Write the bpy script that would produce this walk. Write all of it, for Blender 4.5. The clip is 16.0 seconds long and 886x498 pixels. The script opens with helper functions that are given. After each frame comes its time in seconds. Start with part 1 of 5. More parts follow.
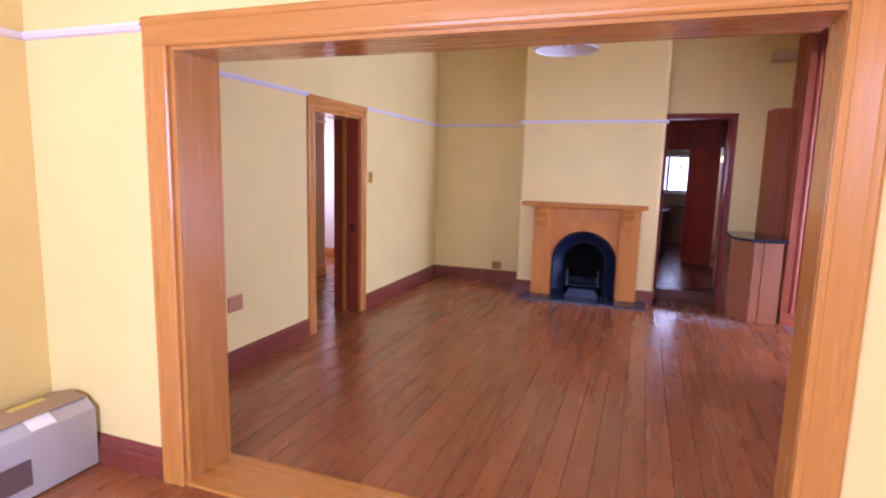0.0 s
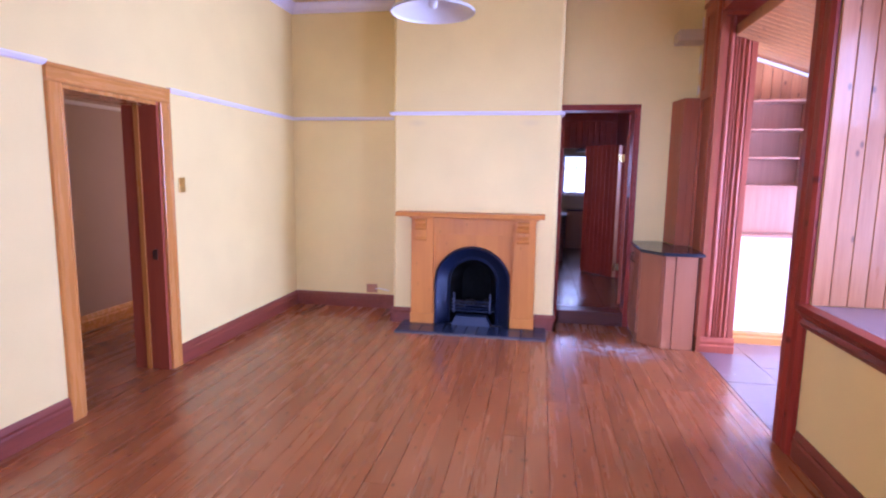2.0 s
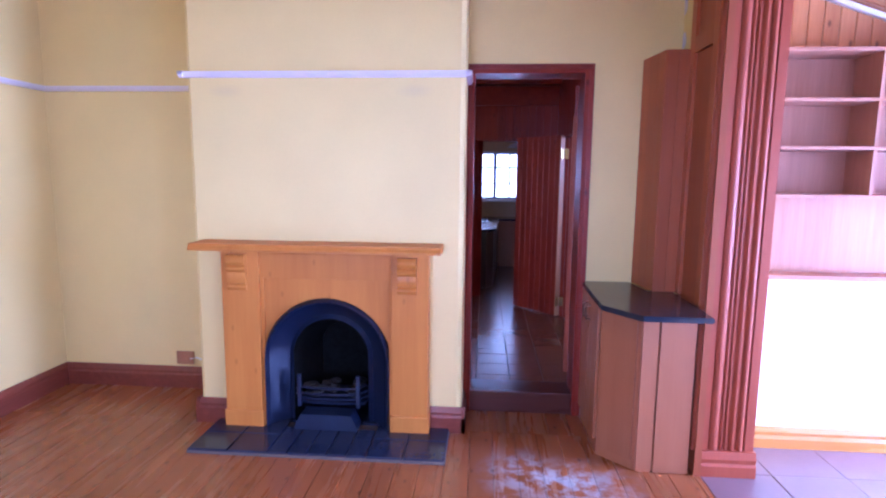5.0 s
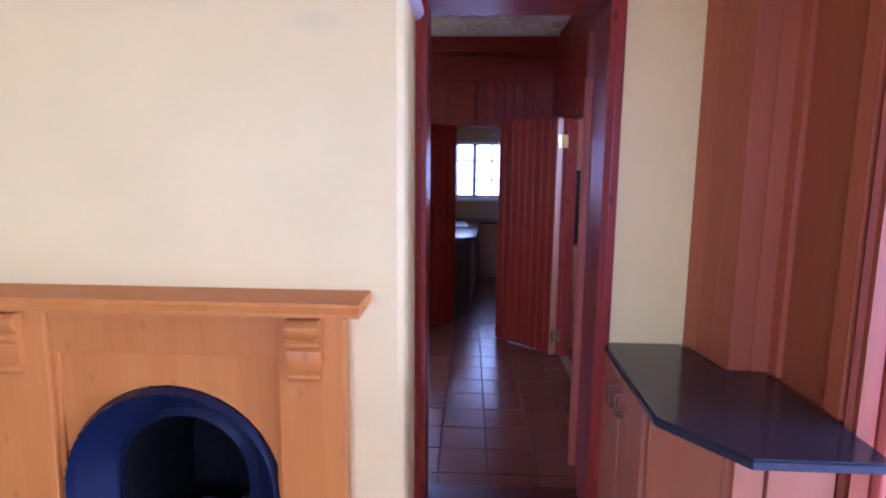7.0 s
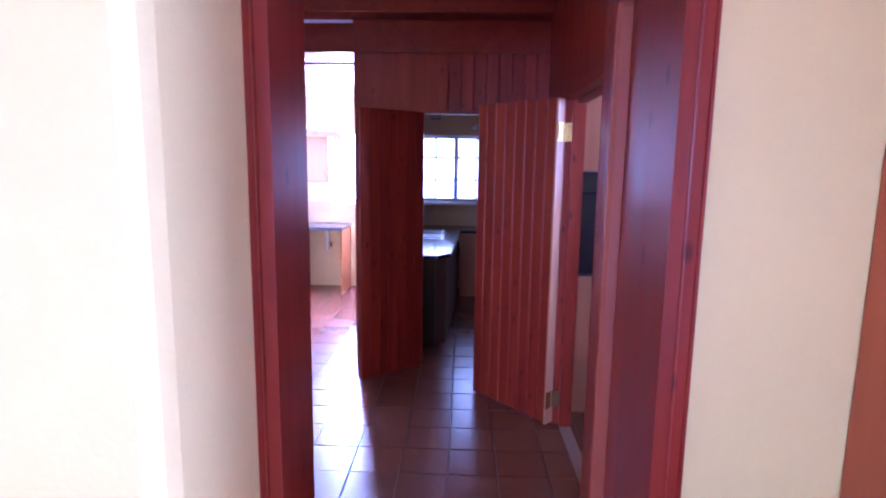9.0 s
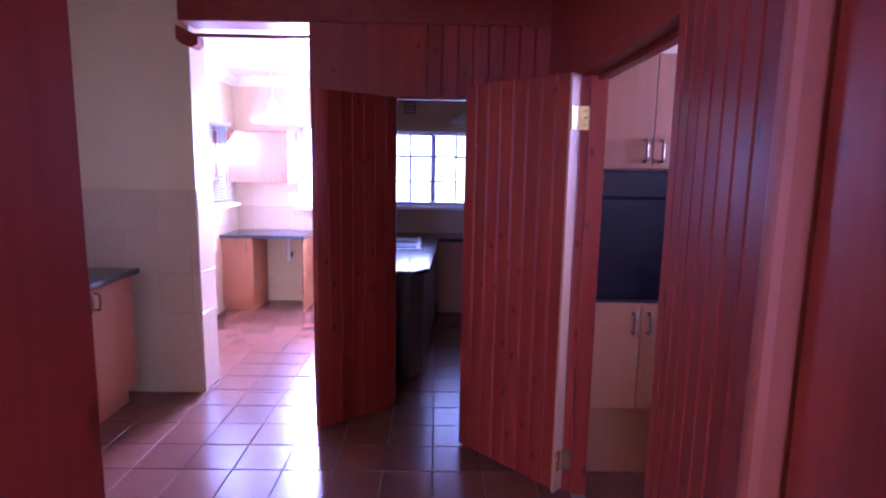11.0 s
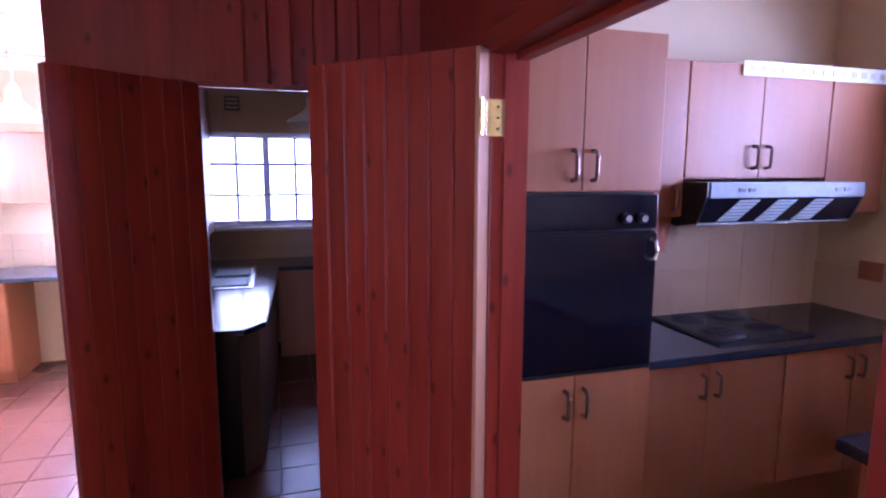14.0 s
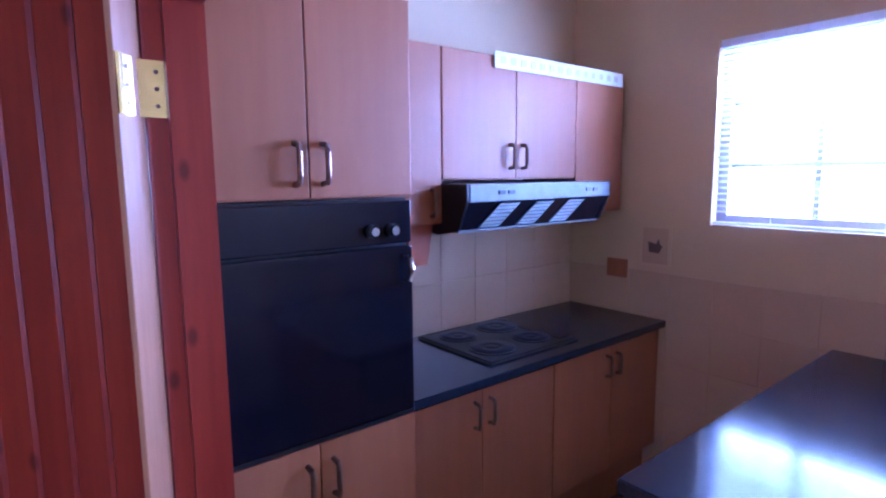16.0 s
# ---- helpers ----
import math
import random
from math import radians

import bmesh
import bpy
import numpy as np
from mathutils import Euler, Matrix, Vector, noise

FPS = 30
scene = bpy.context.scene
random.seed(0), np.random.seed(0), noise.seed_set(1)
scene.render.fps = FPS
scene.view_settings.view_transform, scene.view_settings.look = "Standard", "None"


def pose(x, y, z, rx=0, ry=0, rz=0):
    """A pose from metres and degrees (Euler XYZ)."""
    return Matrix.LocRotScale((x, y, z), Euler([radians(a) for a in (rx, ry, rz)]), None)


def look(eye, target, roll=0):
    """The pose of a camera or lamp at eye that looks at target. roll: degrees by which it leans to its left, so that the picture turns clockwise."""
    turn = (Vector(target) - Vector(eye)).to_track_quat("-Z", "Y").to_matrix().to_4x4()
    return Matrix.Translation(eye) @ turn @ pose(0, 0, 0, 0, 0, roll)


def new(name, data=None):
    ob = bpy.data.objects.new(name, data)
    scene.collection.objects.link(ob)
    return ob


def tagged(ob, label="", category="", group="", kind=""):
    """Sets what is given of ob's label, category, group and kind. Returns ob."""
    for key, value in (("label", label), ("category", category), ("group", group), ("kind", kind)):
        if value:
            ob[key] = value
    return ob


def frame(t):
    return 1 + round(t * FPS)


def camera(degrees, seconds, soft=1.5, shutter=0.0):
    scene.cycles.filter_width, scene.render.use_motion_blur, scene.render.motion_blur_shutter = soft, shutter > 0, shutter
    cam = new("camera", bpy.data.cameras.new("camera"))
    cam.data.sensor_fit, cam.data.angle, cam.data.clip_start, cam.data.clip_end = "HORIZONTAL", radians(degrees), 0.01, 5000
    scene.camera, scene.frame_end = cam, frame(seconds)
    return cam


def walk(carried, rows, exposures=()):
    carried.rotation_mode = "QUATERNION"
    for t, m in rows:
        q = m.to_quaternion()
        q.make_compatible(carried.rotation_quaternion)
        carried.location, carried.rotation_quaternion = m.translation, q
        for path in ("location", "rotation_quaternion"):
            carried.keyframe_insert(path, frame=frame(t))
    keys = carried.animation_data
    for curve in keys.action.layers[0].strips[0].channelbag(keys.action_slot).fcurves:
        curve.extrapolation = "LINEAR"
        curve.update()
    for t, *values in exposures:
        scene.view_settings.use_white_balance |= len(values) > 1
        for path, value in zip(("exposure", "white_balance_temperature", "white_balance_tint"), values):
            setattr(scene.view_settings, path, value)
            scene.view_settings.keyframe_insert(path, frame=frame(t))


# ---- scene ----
cam = camera(77.5, 16.0, 2.2)
PATH = [
    (0, (-0.536, -1.041, 1.582), (-1.202, 0.823, 1.298), 1.5),
    (0.5, (-0.553, -0.664, 1.564), (-1.121, 1.233, 1.289), 1.3),
    (1, (-0.511, -0.319, 1.579), (-1.016, 1.597, 1.309), 1.2),
    (1.5, (-0.504, 0.037, 1.603), (-0.948, 1.968, 1.335), 1.1),
    (2, (-0.524, 0.407, 1.606), (-0.86, 2.359, 1.335), 0.9),
    (2.5, (-0.42, 0.808, 1.596), (-0.713, 2.769, 1.33), 0.8),
    (3, (-0.375, 1.208, 1.592), (-0.636, 3.173, 1.327), 0.8),
    (3.5, (-0.343, 1.571, 1.615), (-0.561, 3.541, 1.346), 0.6),
    (4, (-0.266, 2.0, 1.632), (-0.456, 3.974, 1.369), 0.6),
    (6.5, (-0.175, 3.816, 1.618), (-0.273, 5.794, 1.339), 0.6),
    (7, (-0.12, 4.21, 1.638), (-0.21, 6.187, 1.351), 0.6),
    (7.5, (-0.08, 4.538, 1.659), (-0.162, 6.514, 1.362), 0.5),
    (8, (-0.057, 4.853, 1.674), (-0.134, 6.829, 1.376), 0.5),
    (8.5, (-0.011, 5.175, 1.658), (-0.075, 7.151, 1.359), 0.7),
    (9, (0.045, 5.452, 1.668), (-0.023, 7.428, 1.368), 0.8),
    (11.5, (-0.01, 6.341, 1.632), (0.033, 8.32, 1.346), 1.0),
    (12, (0.011, 6.489, 1.643), (0.067, 8.468, 1.359), 0.9),
    (12.5, (0.002, 6.62, 1.643), (0.128, 8.597, 1.362), 0.8),
    (13, (0.019, 6.805, 1.685), (0.234, 8.773, 1.401), 0.6),
    (13.5, (0.018, 6.963, 1.709), (0.369, 8.911, 1.419), 0.4),
    (14, (0.022, 7.124, 1.713), (0.597, 9.019, 1.431), 0.2),
    (14.5, (0.136, 7.24, 1.713), (0.886, 9.071, 1.422), 0.2),
    (15, (0.246, 7.349, 1.715), (1.171, 9.1, 1.438), 0.2),
    (15.5, (0.315, 7.412, 1.709), (1.395, 9.074, 1.442), -0.2),
    (16, (0.38, 7.474, 1.7), (1.627, 9.015, 1.437), -0.5),
]
EXPOSURES = [(0.0, 0.04, 5150, 42), (1.5, 0.46, 4800, 45), (3.0, 0.7, 4350, 43), (4.5, 0.6, 4300, 40), (6.5, 0.56, 4350, 42), (7.0, 0.56, 4350, 38), (8.0, 0.9, 4250, 37), (9.0, 1.15, 4250, 46), (11.5, 0.84, 4400, 64), (12.5, 0.9, 4420, 58), (14.0, 0.98, 4650, 46), (15.0, 1.0, 4200, 42), (16.0, 1.06, 3920, 35)]
walk(cam, [(t, look(eye, target, roll)) for t, eye, target, roll in PATH], EXPOSURES)

# ---- world, sun, large lights ----
world = bpy.data.worlds.new("world")
scene.world = world
world.use_nodes = True
wn = world.node_tree
sky = wn.nodes.new("ShaderNodeTexSky")
sky.sky_type, sky.sun_disc = "NISHITA", False
sky.sun_elevation, sky.sun_rotation = radians(69), radians(60)
wn.links.new(sky.outputs[0], wn.nodes["Background"].inputs[0])
wn.nodes["Background"].inputs[1].default_value = 0.12
sun = new("sun", bpy.data.lights.new("sun", "SUN"))
sun.data.energy, sun.data.angle, sun.data.color = 2.5, radians(0.5), (1, 0.95, 0.87)
sun.matrix_world = look((3.2, 1.9, 9.7), (0, 0, 0))


def daylight(name, eye, target, w, h, watts, color=(0.80, 0.88, 1.0)):
    """Skylight standing in a window's opening."""
    lamp = new(name, bpy.data.lights.new(name, "AREA"))
    lamp.data.shape, lamp.data.size, lamp.data.size_y = "RECTANGLE", w, h
    lamp.data.energy, lamp.data.color = watts, color
    lamp.matrix_world = look(eye, target)
    return lamp


daylight("daylight_sunroom", (4.12, 5.0, 1.2), (0, 5.0, 1.0), 1.8, 1.3, 300)
daylight("daylight_sunroom_side", (2.85, 3.84, 1.38), (2.85, 6, 1.2), 1.8, 1.0, 8)
daylight("daylight_bay", (1.62, 2.45, 1.75), (0, 2.45, 1.3), 1.4, 1.6, 58)
daylight("daylight_dining", (-2.1, -4.25, 1.7), (-1.2, 0, 1.4), 2.5, 1.6, 255)
daylight("daylight_dining_side", (1.1, -2.0, 1.7), (0, -2.0, 1.4), 1.8, 1.6, 55)
daylight("daylight_bedroom", (-6.55, 6.65, 1.6), (-5, 6.65, 1.4), 0.9, 1.3, 55, (1.0, 0.84, 0.76))
daylight("daylight_scullery_side", (-2.30, 11.57, 1.65), (-0.9, 11.57, 0.6), 1.0, 0.8, 45)
daylight("daylight_scullery_back", (-1.10, 12.38, 1.64), (-1.10, 10.6, 0.5), 0.78, 0.86, 400)
daylight("daylight_sink", (0.28, 12.38, 1.62), (0.28, 9, 1.4), 1.3, 0.8, 9)
daylight("daylight_kitchen", (2.98, 7.86, 1.86), (0.9, 7.86, 1.05), 1.5, 0.72, 80)
# weak warm fill through an assumed hall window that is never in view
daylight("fill_hall", (-2.52, 7.42, 1.7), (0, 8.2, 1.3), 0.9, 0.9, 1.5, (1.0, 0.85, 0.78))

# ---- materials ----


def material(name):
    m = bpy.data.materials.new(name)
    m.use_nodes = True
    nt = m.node_tree
    return m, nt, nt.nodes["Principled BSDF"]


def node(nt, kind, **vals):
    n = nt.nodes.new(kind)
    for k, v in vals.items():
        n.inputs[k].default_value = v
    return n


def ramp(nt, fac, stops):
    r = nt.nodes.new("ShaderNodeValToRGB")
    while len(r.color_ramp.elements) < len(stops):
        r.color_ramp.elements.new(0.5)
    for e, (p, c) in zip(r.color_ramp.elements, stops):
        e.position, e.color = p, (*c, 1)
    nt.links.new(fac, r.inputs[0])
    return r.outputs[0]


def mixed(nt, fac, a, b, kind="MIX"):
    n = nt.nodes.new("ShaderNodeMix")
    n.data_type, n.blend_type = "RGBA", kind
    for slot, v in ((0, fac), (6, a), (7, b)):
        if isinstance(v, (int, float)):
            n.inputs[slot].default_value = v
        elif isinstance(v, tuple):
            n.inputs[slot].default_value = (*v, 1)
        else:
            nt.links.new(v, n.inputs[slot])
    return n.outputs[2]


def math_node(nt, op, a, b=0.0):
    n = nt.nodes.new("ShaderNodeMath")
    n.operation = op
    for i, v in enumerate((a, b)):
        if isinstance(v, (int, float)):
            n.inputs[i].default_value = v
        else:
            nt.links.new(v, n.inputs[i])
    return n.outputs[0]


def coords(nt, scale, shift=True):
    """Object coordinates, shifted at random for each object."""
    tc = nt.nodes.new("ShaderNodeTexCoord")
    mp = nt.nodes.new("ShaderNodeMapping")
    mp.inputs["Scale"].default_value = scale
    nt.links.new(tc.outputs["Object"], mp.inputs["Vector"])
    if shift:
        info = nt.nodes.new("ShaderNodeObjectInfo")
        mul = math_node(nt, "MULTIPLY", info.outputs["Random"], 37.0)
        nt.links.new(mul, mp.inputs["Location"])
    return mp.outputs[0]


def bump(nt, bsdf, height, strength, distance):
    b = node(nt, "ShaderNodeBump", Strength=strength, Distance=distance)
    nt.links.new(height, b.inputs["Height"])
    nt.links.new(b.outputs[0], bsdf.inputs["Normal"])


def noise_at(nt, vec, scale, detail=4.0, rough=0.55):
    n = node(nt, "ShaderNodeTexNoise", Scale=scale, Detail=detail, Roughness=rough)
    nt.links.new(vec, n.inputs["Vector"])
    return n.outputs["Fac"]


def paint(name, color, rough=0.6, grain=0.15, relief=0.25, spread=0.06):
    m, nt, b = material(name)
    v = coords(nt, (1, 1, 1), False)
    big, fine = noise_at(nt, v, 1.3, 3), noise_at(nt, v, 90, 3)
    lo = tuple(c * (1 - spread) for c in color)
    hi = tuple(min(1, c * (1 + spread * 0.6)) for c in color)
    c = ramp(nt, big, [(0.3, lo), (0.7, hi)])
    c = mixed(nt, grain, c, ramp(nt, fine, [(0.35, lo), (0.65, hi)]))
    nt.links.new(c, b.inputs["Base Color"])
    b.inputs["Roughness"].default_value = rough
    bump(nt, b, mixed(nt, 0.5, fine, noise_at(nt, v, 14, 4)), relief, 0.004)
    return m


def wood(name, dark, light, rough=0.35, axis="z", knots=0.0, coat=0.0, vary=0.22, grain=1.0, relief=0.12):
    m, nt, b = material(name)
    s = {"x": (0.9, 14, 14), "y": (14, 0.9, 14), "z": (14, 14, 0.9)}[axis]
    v = coords(nt, tuple(k * grain for k in s))
    n1, n2 = noise_at(nt, v, 1.6, 6, 0.6), noise_at(nt, v, 7.0, 5, 0.65)
    mid = tuple((p + q) / 2 for p, q in zip(dark, light))
    c = ramp(nt, n1, [(0.25, dark), (0.5, mid), (0.75, light)])
    c = mixed(nt, 0.22, c, ramp(nt, n2, [(0.35, dark), (0.62, light)]))
    if knots:
        sep, flat = nt.nodes.new("ShaderNodeSeparateXYZ"), nt.nodes.new("ShaderNodeCombineXYZ")
        nt.links.new(coords(nt, {"x": (2.8, 5.5, 5.5), "y": (5.5, 2.8, 5.5), "z": (5.5, 5.5, 2.8)}[axis]), sep.inputs[0])
        a, b2, c2 = sep.outputs
        across, along = {"x": ((b2, c2), a), "y": ((a, c2), b2), "z": ((a, b2), c2)}[axis]
        nt.links.new(math_node(nt, "ADD", *across), flat.inputs[0])
        nt.links.new(along, flat.inputs[1])
        vor = node(nt, "ShaderNodeTexVoronoi", Scale=1.0)
        vor.voronoi_dimensions = "2D"
        nt.links.new(flat.outputs[0], vor.inputs["Vector"])
        k = ramp(nt, vor.outputs["Distance"], [(0.028, (knots,) * 3), (0.07, (0, 0, 0))])
        c = mixed(nt, k, c, tuple(d * 0.3 for d in dark))
    info = nt.nodes.new("ShaderNodeObjectInfo")
    val = math_node(nt, "MULTIPLY_ADD", info.outputs["Random"], vary)
    nt.nodes[-1].inputs[2].default_value = 1 - vary / 2
    hsv = nt.nodes.new("ShaderNodeHueSaturation")
    nt.links.new(val, hsv.inputs["Value"])
    nt.links.new(c, hsv.inputs["Color"])
    nt.links.new(hsv.outputs[0], b.inputs["Base Color"])
    r = ramp(nt, n1, [(0.3, (rough * 0.8,) * 3), (0.75, (min(1, rough * 1.3),) * 3)])
    nt.links.new(r, b.inputs["Roughness"])
    b.inputs["Coat Weight"].default_value, b.inputs["Coat Roughness"].default_value = coat, 0.12
    bump(nt, b, n2, relief, 0.002)
    return m


def plain(name, color, rough=0.4, metal=0.0, coat=0.0, spread=0.12, scale=30.0, relief=0.05):
    m, nt, b = material(name)
    n = noise_at(nt, coords(nt, (1, 1, 1)), scale, 4)
    lo = tuple(c * (1 - spread) for c in color)
    hi = tuple(min(1, c * (1 + spread)) for c in color)
    nt.links.new(ramp(nt, n, [(0.3, lo), (0.7, hi)]), b.inputs["Base Color"])
    nt.links.new(ramp(nt, n, [(0.3, (rough * 0.96,) * 3), (0.7, (min(1, rough * 1.05),) * 3)]), b.inputs["Roughness"])
    b.inputs["Metallic"].default_value = metal
    b.inputs["Coat Weight"].default_value = coat
    bump(nt, b, n, relief, 0.002)
    return m


def tile_material(name, color, spread, rough, relief, blotch=6.0):
    m, nt, b = material(name)
    v = coords(nt, (1, 1, 1))
    n, fine = noise_at(nt, v, blotch, 5, 0.6), noise_at(nt, v, 60, 3)
    lo = tuple(c * (1 - spread) for c in color)
    hi = tuple(min(1, c * (1 + spread)) for c in color)
    c = mixed(nt, 0.25, ramp(nt, n, [(0.15, lo), (0.85, hi)]), ramp(nt, fine, [(0.3, lo), (0.7, hi)]))
    info = nt.nodes.new("ShaderNodeObjectInfo")
    val = math_node(nt, "MULTIPLY_ADD", info.outputs["Random"], spread)
    nt.nodes[-1].inputs[2].default_value = 1 - spread / 2
    hsv = nt.nodes.new("ShaderNodeHueSaturation")
    nt.links.new(val, hsv.inputs["Value"])
    nt.links.new(c, hsv.inputs["Color"])
    nt.links.new(hsv.outputs[0], b.inputs["Base Color"])
    nt.links.new(ramp(nt, n, [(0.2, (rough * 0.9,) * 3), (0.8, (rough * 1.12,) * 3)]), b.inputs["Roughness"])
    bump(nt, b, mixed(nt, 0.3, n, fine), relief, 0.004)
    return m


def floorboard_material():
    """Worn varnished pine boards, with two pale scuffed patches near the counter."""
    m = wood("floorboard_pine", (0.27, 0.086, 0.026), (0.34, 0.117, 0.036), 0.26, "y", 0.65, 0.2, 0.24, 0.5, 0.04)
    nt = m.node_tree
    b = nt.nodes["Principled BSDF"]
    base = b.inputs["Base Color"].links[0].from_socket
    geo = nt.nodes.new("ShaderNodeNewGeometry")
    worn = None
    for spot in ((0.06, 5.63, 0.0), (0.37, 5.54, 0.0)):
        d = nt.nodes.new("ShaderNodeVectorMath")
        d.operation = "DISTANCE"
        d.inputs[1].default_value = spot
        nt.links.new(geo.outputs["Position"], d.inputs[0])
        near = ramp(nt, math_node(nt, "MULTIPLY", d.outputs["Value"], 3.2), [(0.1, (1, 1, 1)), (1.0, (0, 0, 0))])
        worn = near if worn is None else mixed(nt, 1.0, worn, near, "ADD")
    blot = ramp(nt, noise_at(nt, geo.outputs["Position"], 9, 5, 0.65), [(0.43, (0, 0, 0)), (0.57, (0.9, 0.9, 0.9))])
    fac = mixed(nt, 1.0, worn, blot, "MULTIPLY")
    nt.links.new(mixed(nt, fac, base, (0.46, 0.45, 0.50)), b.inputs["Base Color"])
    return m


def glass_material():
    m, nt, b = material("window_glass")
    out = nt.nodes["Material Output"]
    clear, gloss = nt.nodes.new("ShaderNodeBsdfTransparent"), node(nt, "ShaderNodeBsdfGlossy", Roughness=0.02)
    mix = nt.nodes.new("ShaderNodeMixShader")
    fres = node(nt, "ShaderNodeFresnel", IOR=1.45)
    nt.links.new(fres.outputs[0], mix.inputs[0])
    nt.links.new(clear.outputs[0], mix.inputs[1])
    nt.links.new(gloss.outputs[0], mix.inputs[2])
    nt.links.new(mix.outputs[0], out.inputs["Surface"])
    return m


def breast_paint():
    """The yellow wall paint, with two faint grey smudges below the picture rail."""
    m = paint("yellow_breast_paint", (0.81, 0.645, 0.25), 0.55)
    nt = m.node_tree
    b = nt.nodes["Principled BSDF"]
    base = b.inputs["Base Color"].links[0].from_socket
    geo = nt.nodes.new("ShaderNodeNewGeometry")
    smudge = None
    for spot in ((-1.80, CB, 2.12), (-0.64, CB, 2.12)):
        mp = nt.nodes.new("ShaderNodeMapping")
        mp.vector_type = "POINT"
        mp.inputs["Scale"].default_value = (8, 1, 22)
        mp.inputs["Location"].default_value = (-8 * spot[0], -spot[1], -22 * spot[2])
        nt.links.new(geo.outputs["Position"], mp.inputs["Vector"])
        d = nt.nodes.new("ShaderNodeVectorMath")
        d.operation = "LENGTH"
        nt.links.new(mp.outputs[0], d.inputs[0])
        near = ramp(nt, d.outputs["Value"], [(0.2, (0.2, 0.2, 0.2)), (1.0, (0, 0, 0))])
        smudge = near if smudge is None else mixed(nt, 1.0, smudge, near, "ADD")
    nt.links.new(mixed(nt, smudge, base, (0.52, 0.42, 0.27)), b.inputs["Base Color"])
    return m


YELLOW = paint("yellow_wall_paint", (0.81, 0.645, 0.25), 0.55)
CEILING = paint("yellow_ceiling_paint", (0.74, 0.58, 0.25), 0.6)
LILAC = paint("white_lilac_trim_paint", (0.76, 0.71, 0.80), 0.45)
WHITE = paint("white_paint", (0.80, 0.79, 0.77), 0.5)
PLASTER = paint("rough_white_plaster", (0.80, 0.78, 0.75), 0.8, 0.3, 1.0)
CREAM = paint("cream_kitchen_paint", (0.62, 0.48, 0.29), 0.55)
ORANGE = wood("varnished_orange_pine", (0.45, 0.18, 0.032), (0.57, 0.25, 0.048), 0.26, "z", 0.0, 0.35, 0.12, 0.6)
ORANGE_Y = wood("varnished_orange_pine_level", (0.45, 0.18, 0.032), (0.57, 0.25, 0.048), 0.26, "x", 0.0, 0.35, 0.12)
ORANGE_D = wood("varnished_orange_pine_across", (0.45, 0.18, 0.032), (0.57, 0.25, 0.048), 0.26, "y", 0.0, 0.35, 0.12)
MANTEL = wood("oiled_pine_mantel", (0.46, 0.155, 0.018), (0.60, 0.24, 0.034), 0.45, "z", 0.25, 0.0, 0.08, 0.3)
REDWOOD = wood("red_stained_pine", (0.16, 0.012, 0.007), (0.29, 0.037, 0.013), 0.36, "z", 0.7, 0.0, 0.2, 0.5, 0.05)
REDWOOD_H = wood("red_stained_pine_level", (0.15, 0.014, 0.007), (0.25, 0.034, 0.012), 0.36, "y", 0.3, 0.0, 0.2, 0.5, 0.05)
COLUMN = wood("mahogany_stained_architrave", (0.26, 0.050, 0.021), (0.36, 0.082, 0.032), 0.5, "z", 0.0, 0.0, 0.1, 0.5, 0.05)
SKIRT = wood("mahogany_stained_skirting", (0.14, 0.027, 0.015), (0.24, 0.058, 0.03), 0.35, "y", 0.0, 0.1, 0.1)
PANEL = wood("brown_cherry_panel", (0.28, 0.07, 0.025), (0.37, 0.11, 0.04), 0.4, "z", 0.0, 0.0, 0.34, 0.4, 0.05)
LAMINATE = wood("beech_laminate", (0.27, 0.090, 0.030), (0.37, 0.140, 0.050), 0.5, "z", 0.0, 0.0, 0.1, 0.35, 0.03)
BARWOOD = wood("reddish_beech_laminate", (0.32, 0.115, 0.045), (0.39, 0.15, 0.066), 0.36, "z", 0.0, 0.0, 0.12, 0.6, 0.04)
TNG = wood("clear_knotty_pine", (0.37, 0.125, 0.045), (0.55, 0.245, 0.095), 0.34, "z", 0.85, 0.2, 0.3)
SHELFWOOD = wood("pale_red_shelf_wood", (0.36, 0.15, 0.09), (0.48, 0.23, 0.15), 0.4, "z", 0.0, 0.0, 0.1)
FLOORBOARD = floorboard_material()
TERRACOTTA = tile_material("glazed_terracotta_tile", (0.165, 0.060, 0.036), 0.12, 0.24, 0.12)
SUNTILE = tile_material("dull_mauve_quarry_tile", (0.21, 0.135, 0.145), 0.08, 0.25, 0.12)
GROUT = paint("dark_grout", (0.13, 0.10, 0.085), 0.85)
TILEGROUT = paint("pale_pinkish_grout", (0.27, 0.17, 0.14), 0.85)
BEIGETILE = tile_material("beige_wall_tile", (0.56, 0.41, 0.27), 0.05, 0.22, 0.1, 3.0)
BEIGEGROUT = paint("pale_grout", (0.60, 0.54, 0.44), 0.85)
SLATE = tile_material("dark_blue_glazed_tile", (0.022, 0.027, 0.055), 0.35, 0.16, 0.15)
IRON = plain("black_leaded_cast_iron", (0.011, 0.016, 0.042), 0.38, 0.2, 0.0, 0.1, 12, 0.02)
SOOT = plain("sooty_firebrick", (0.006, 0.006, 0.006), 1.0, 0, 0, 0.4)
ASH = plain("grey_ash", (0.05, 0.048, 0.047), 0.95, 0, 0, 0.5, 18)
GRANITE = plain("charcoal_laminate_top", (0.020, 0.026, 0.044), 0.16, 0, 0.1, 0.3, 220, 0.006)
STEEL = plain("brushed_steel", (0.60, 0.60, 0.60), 0.25, 1.0)
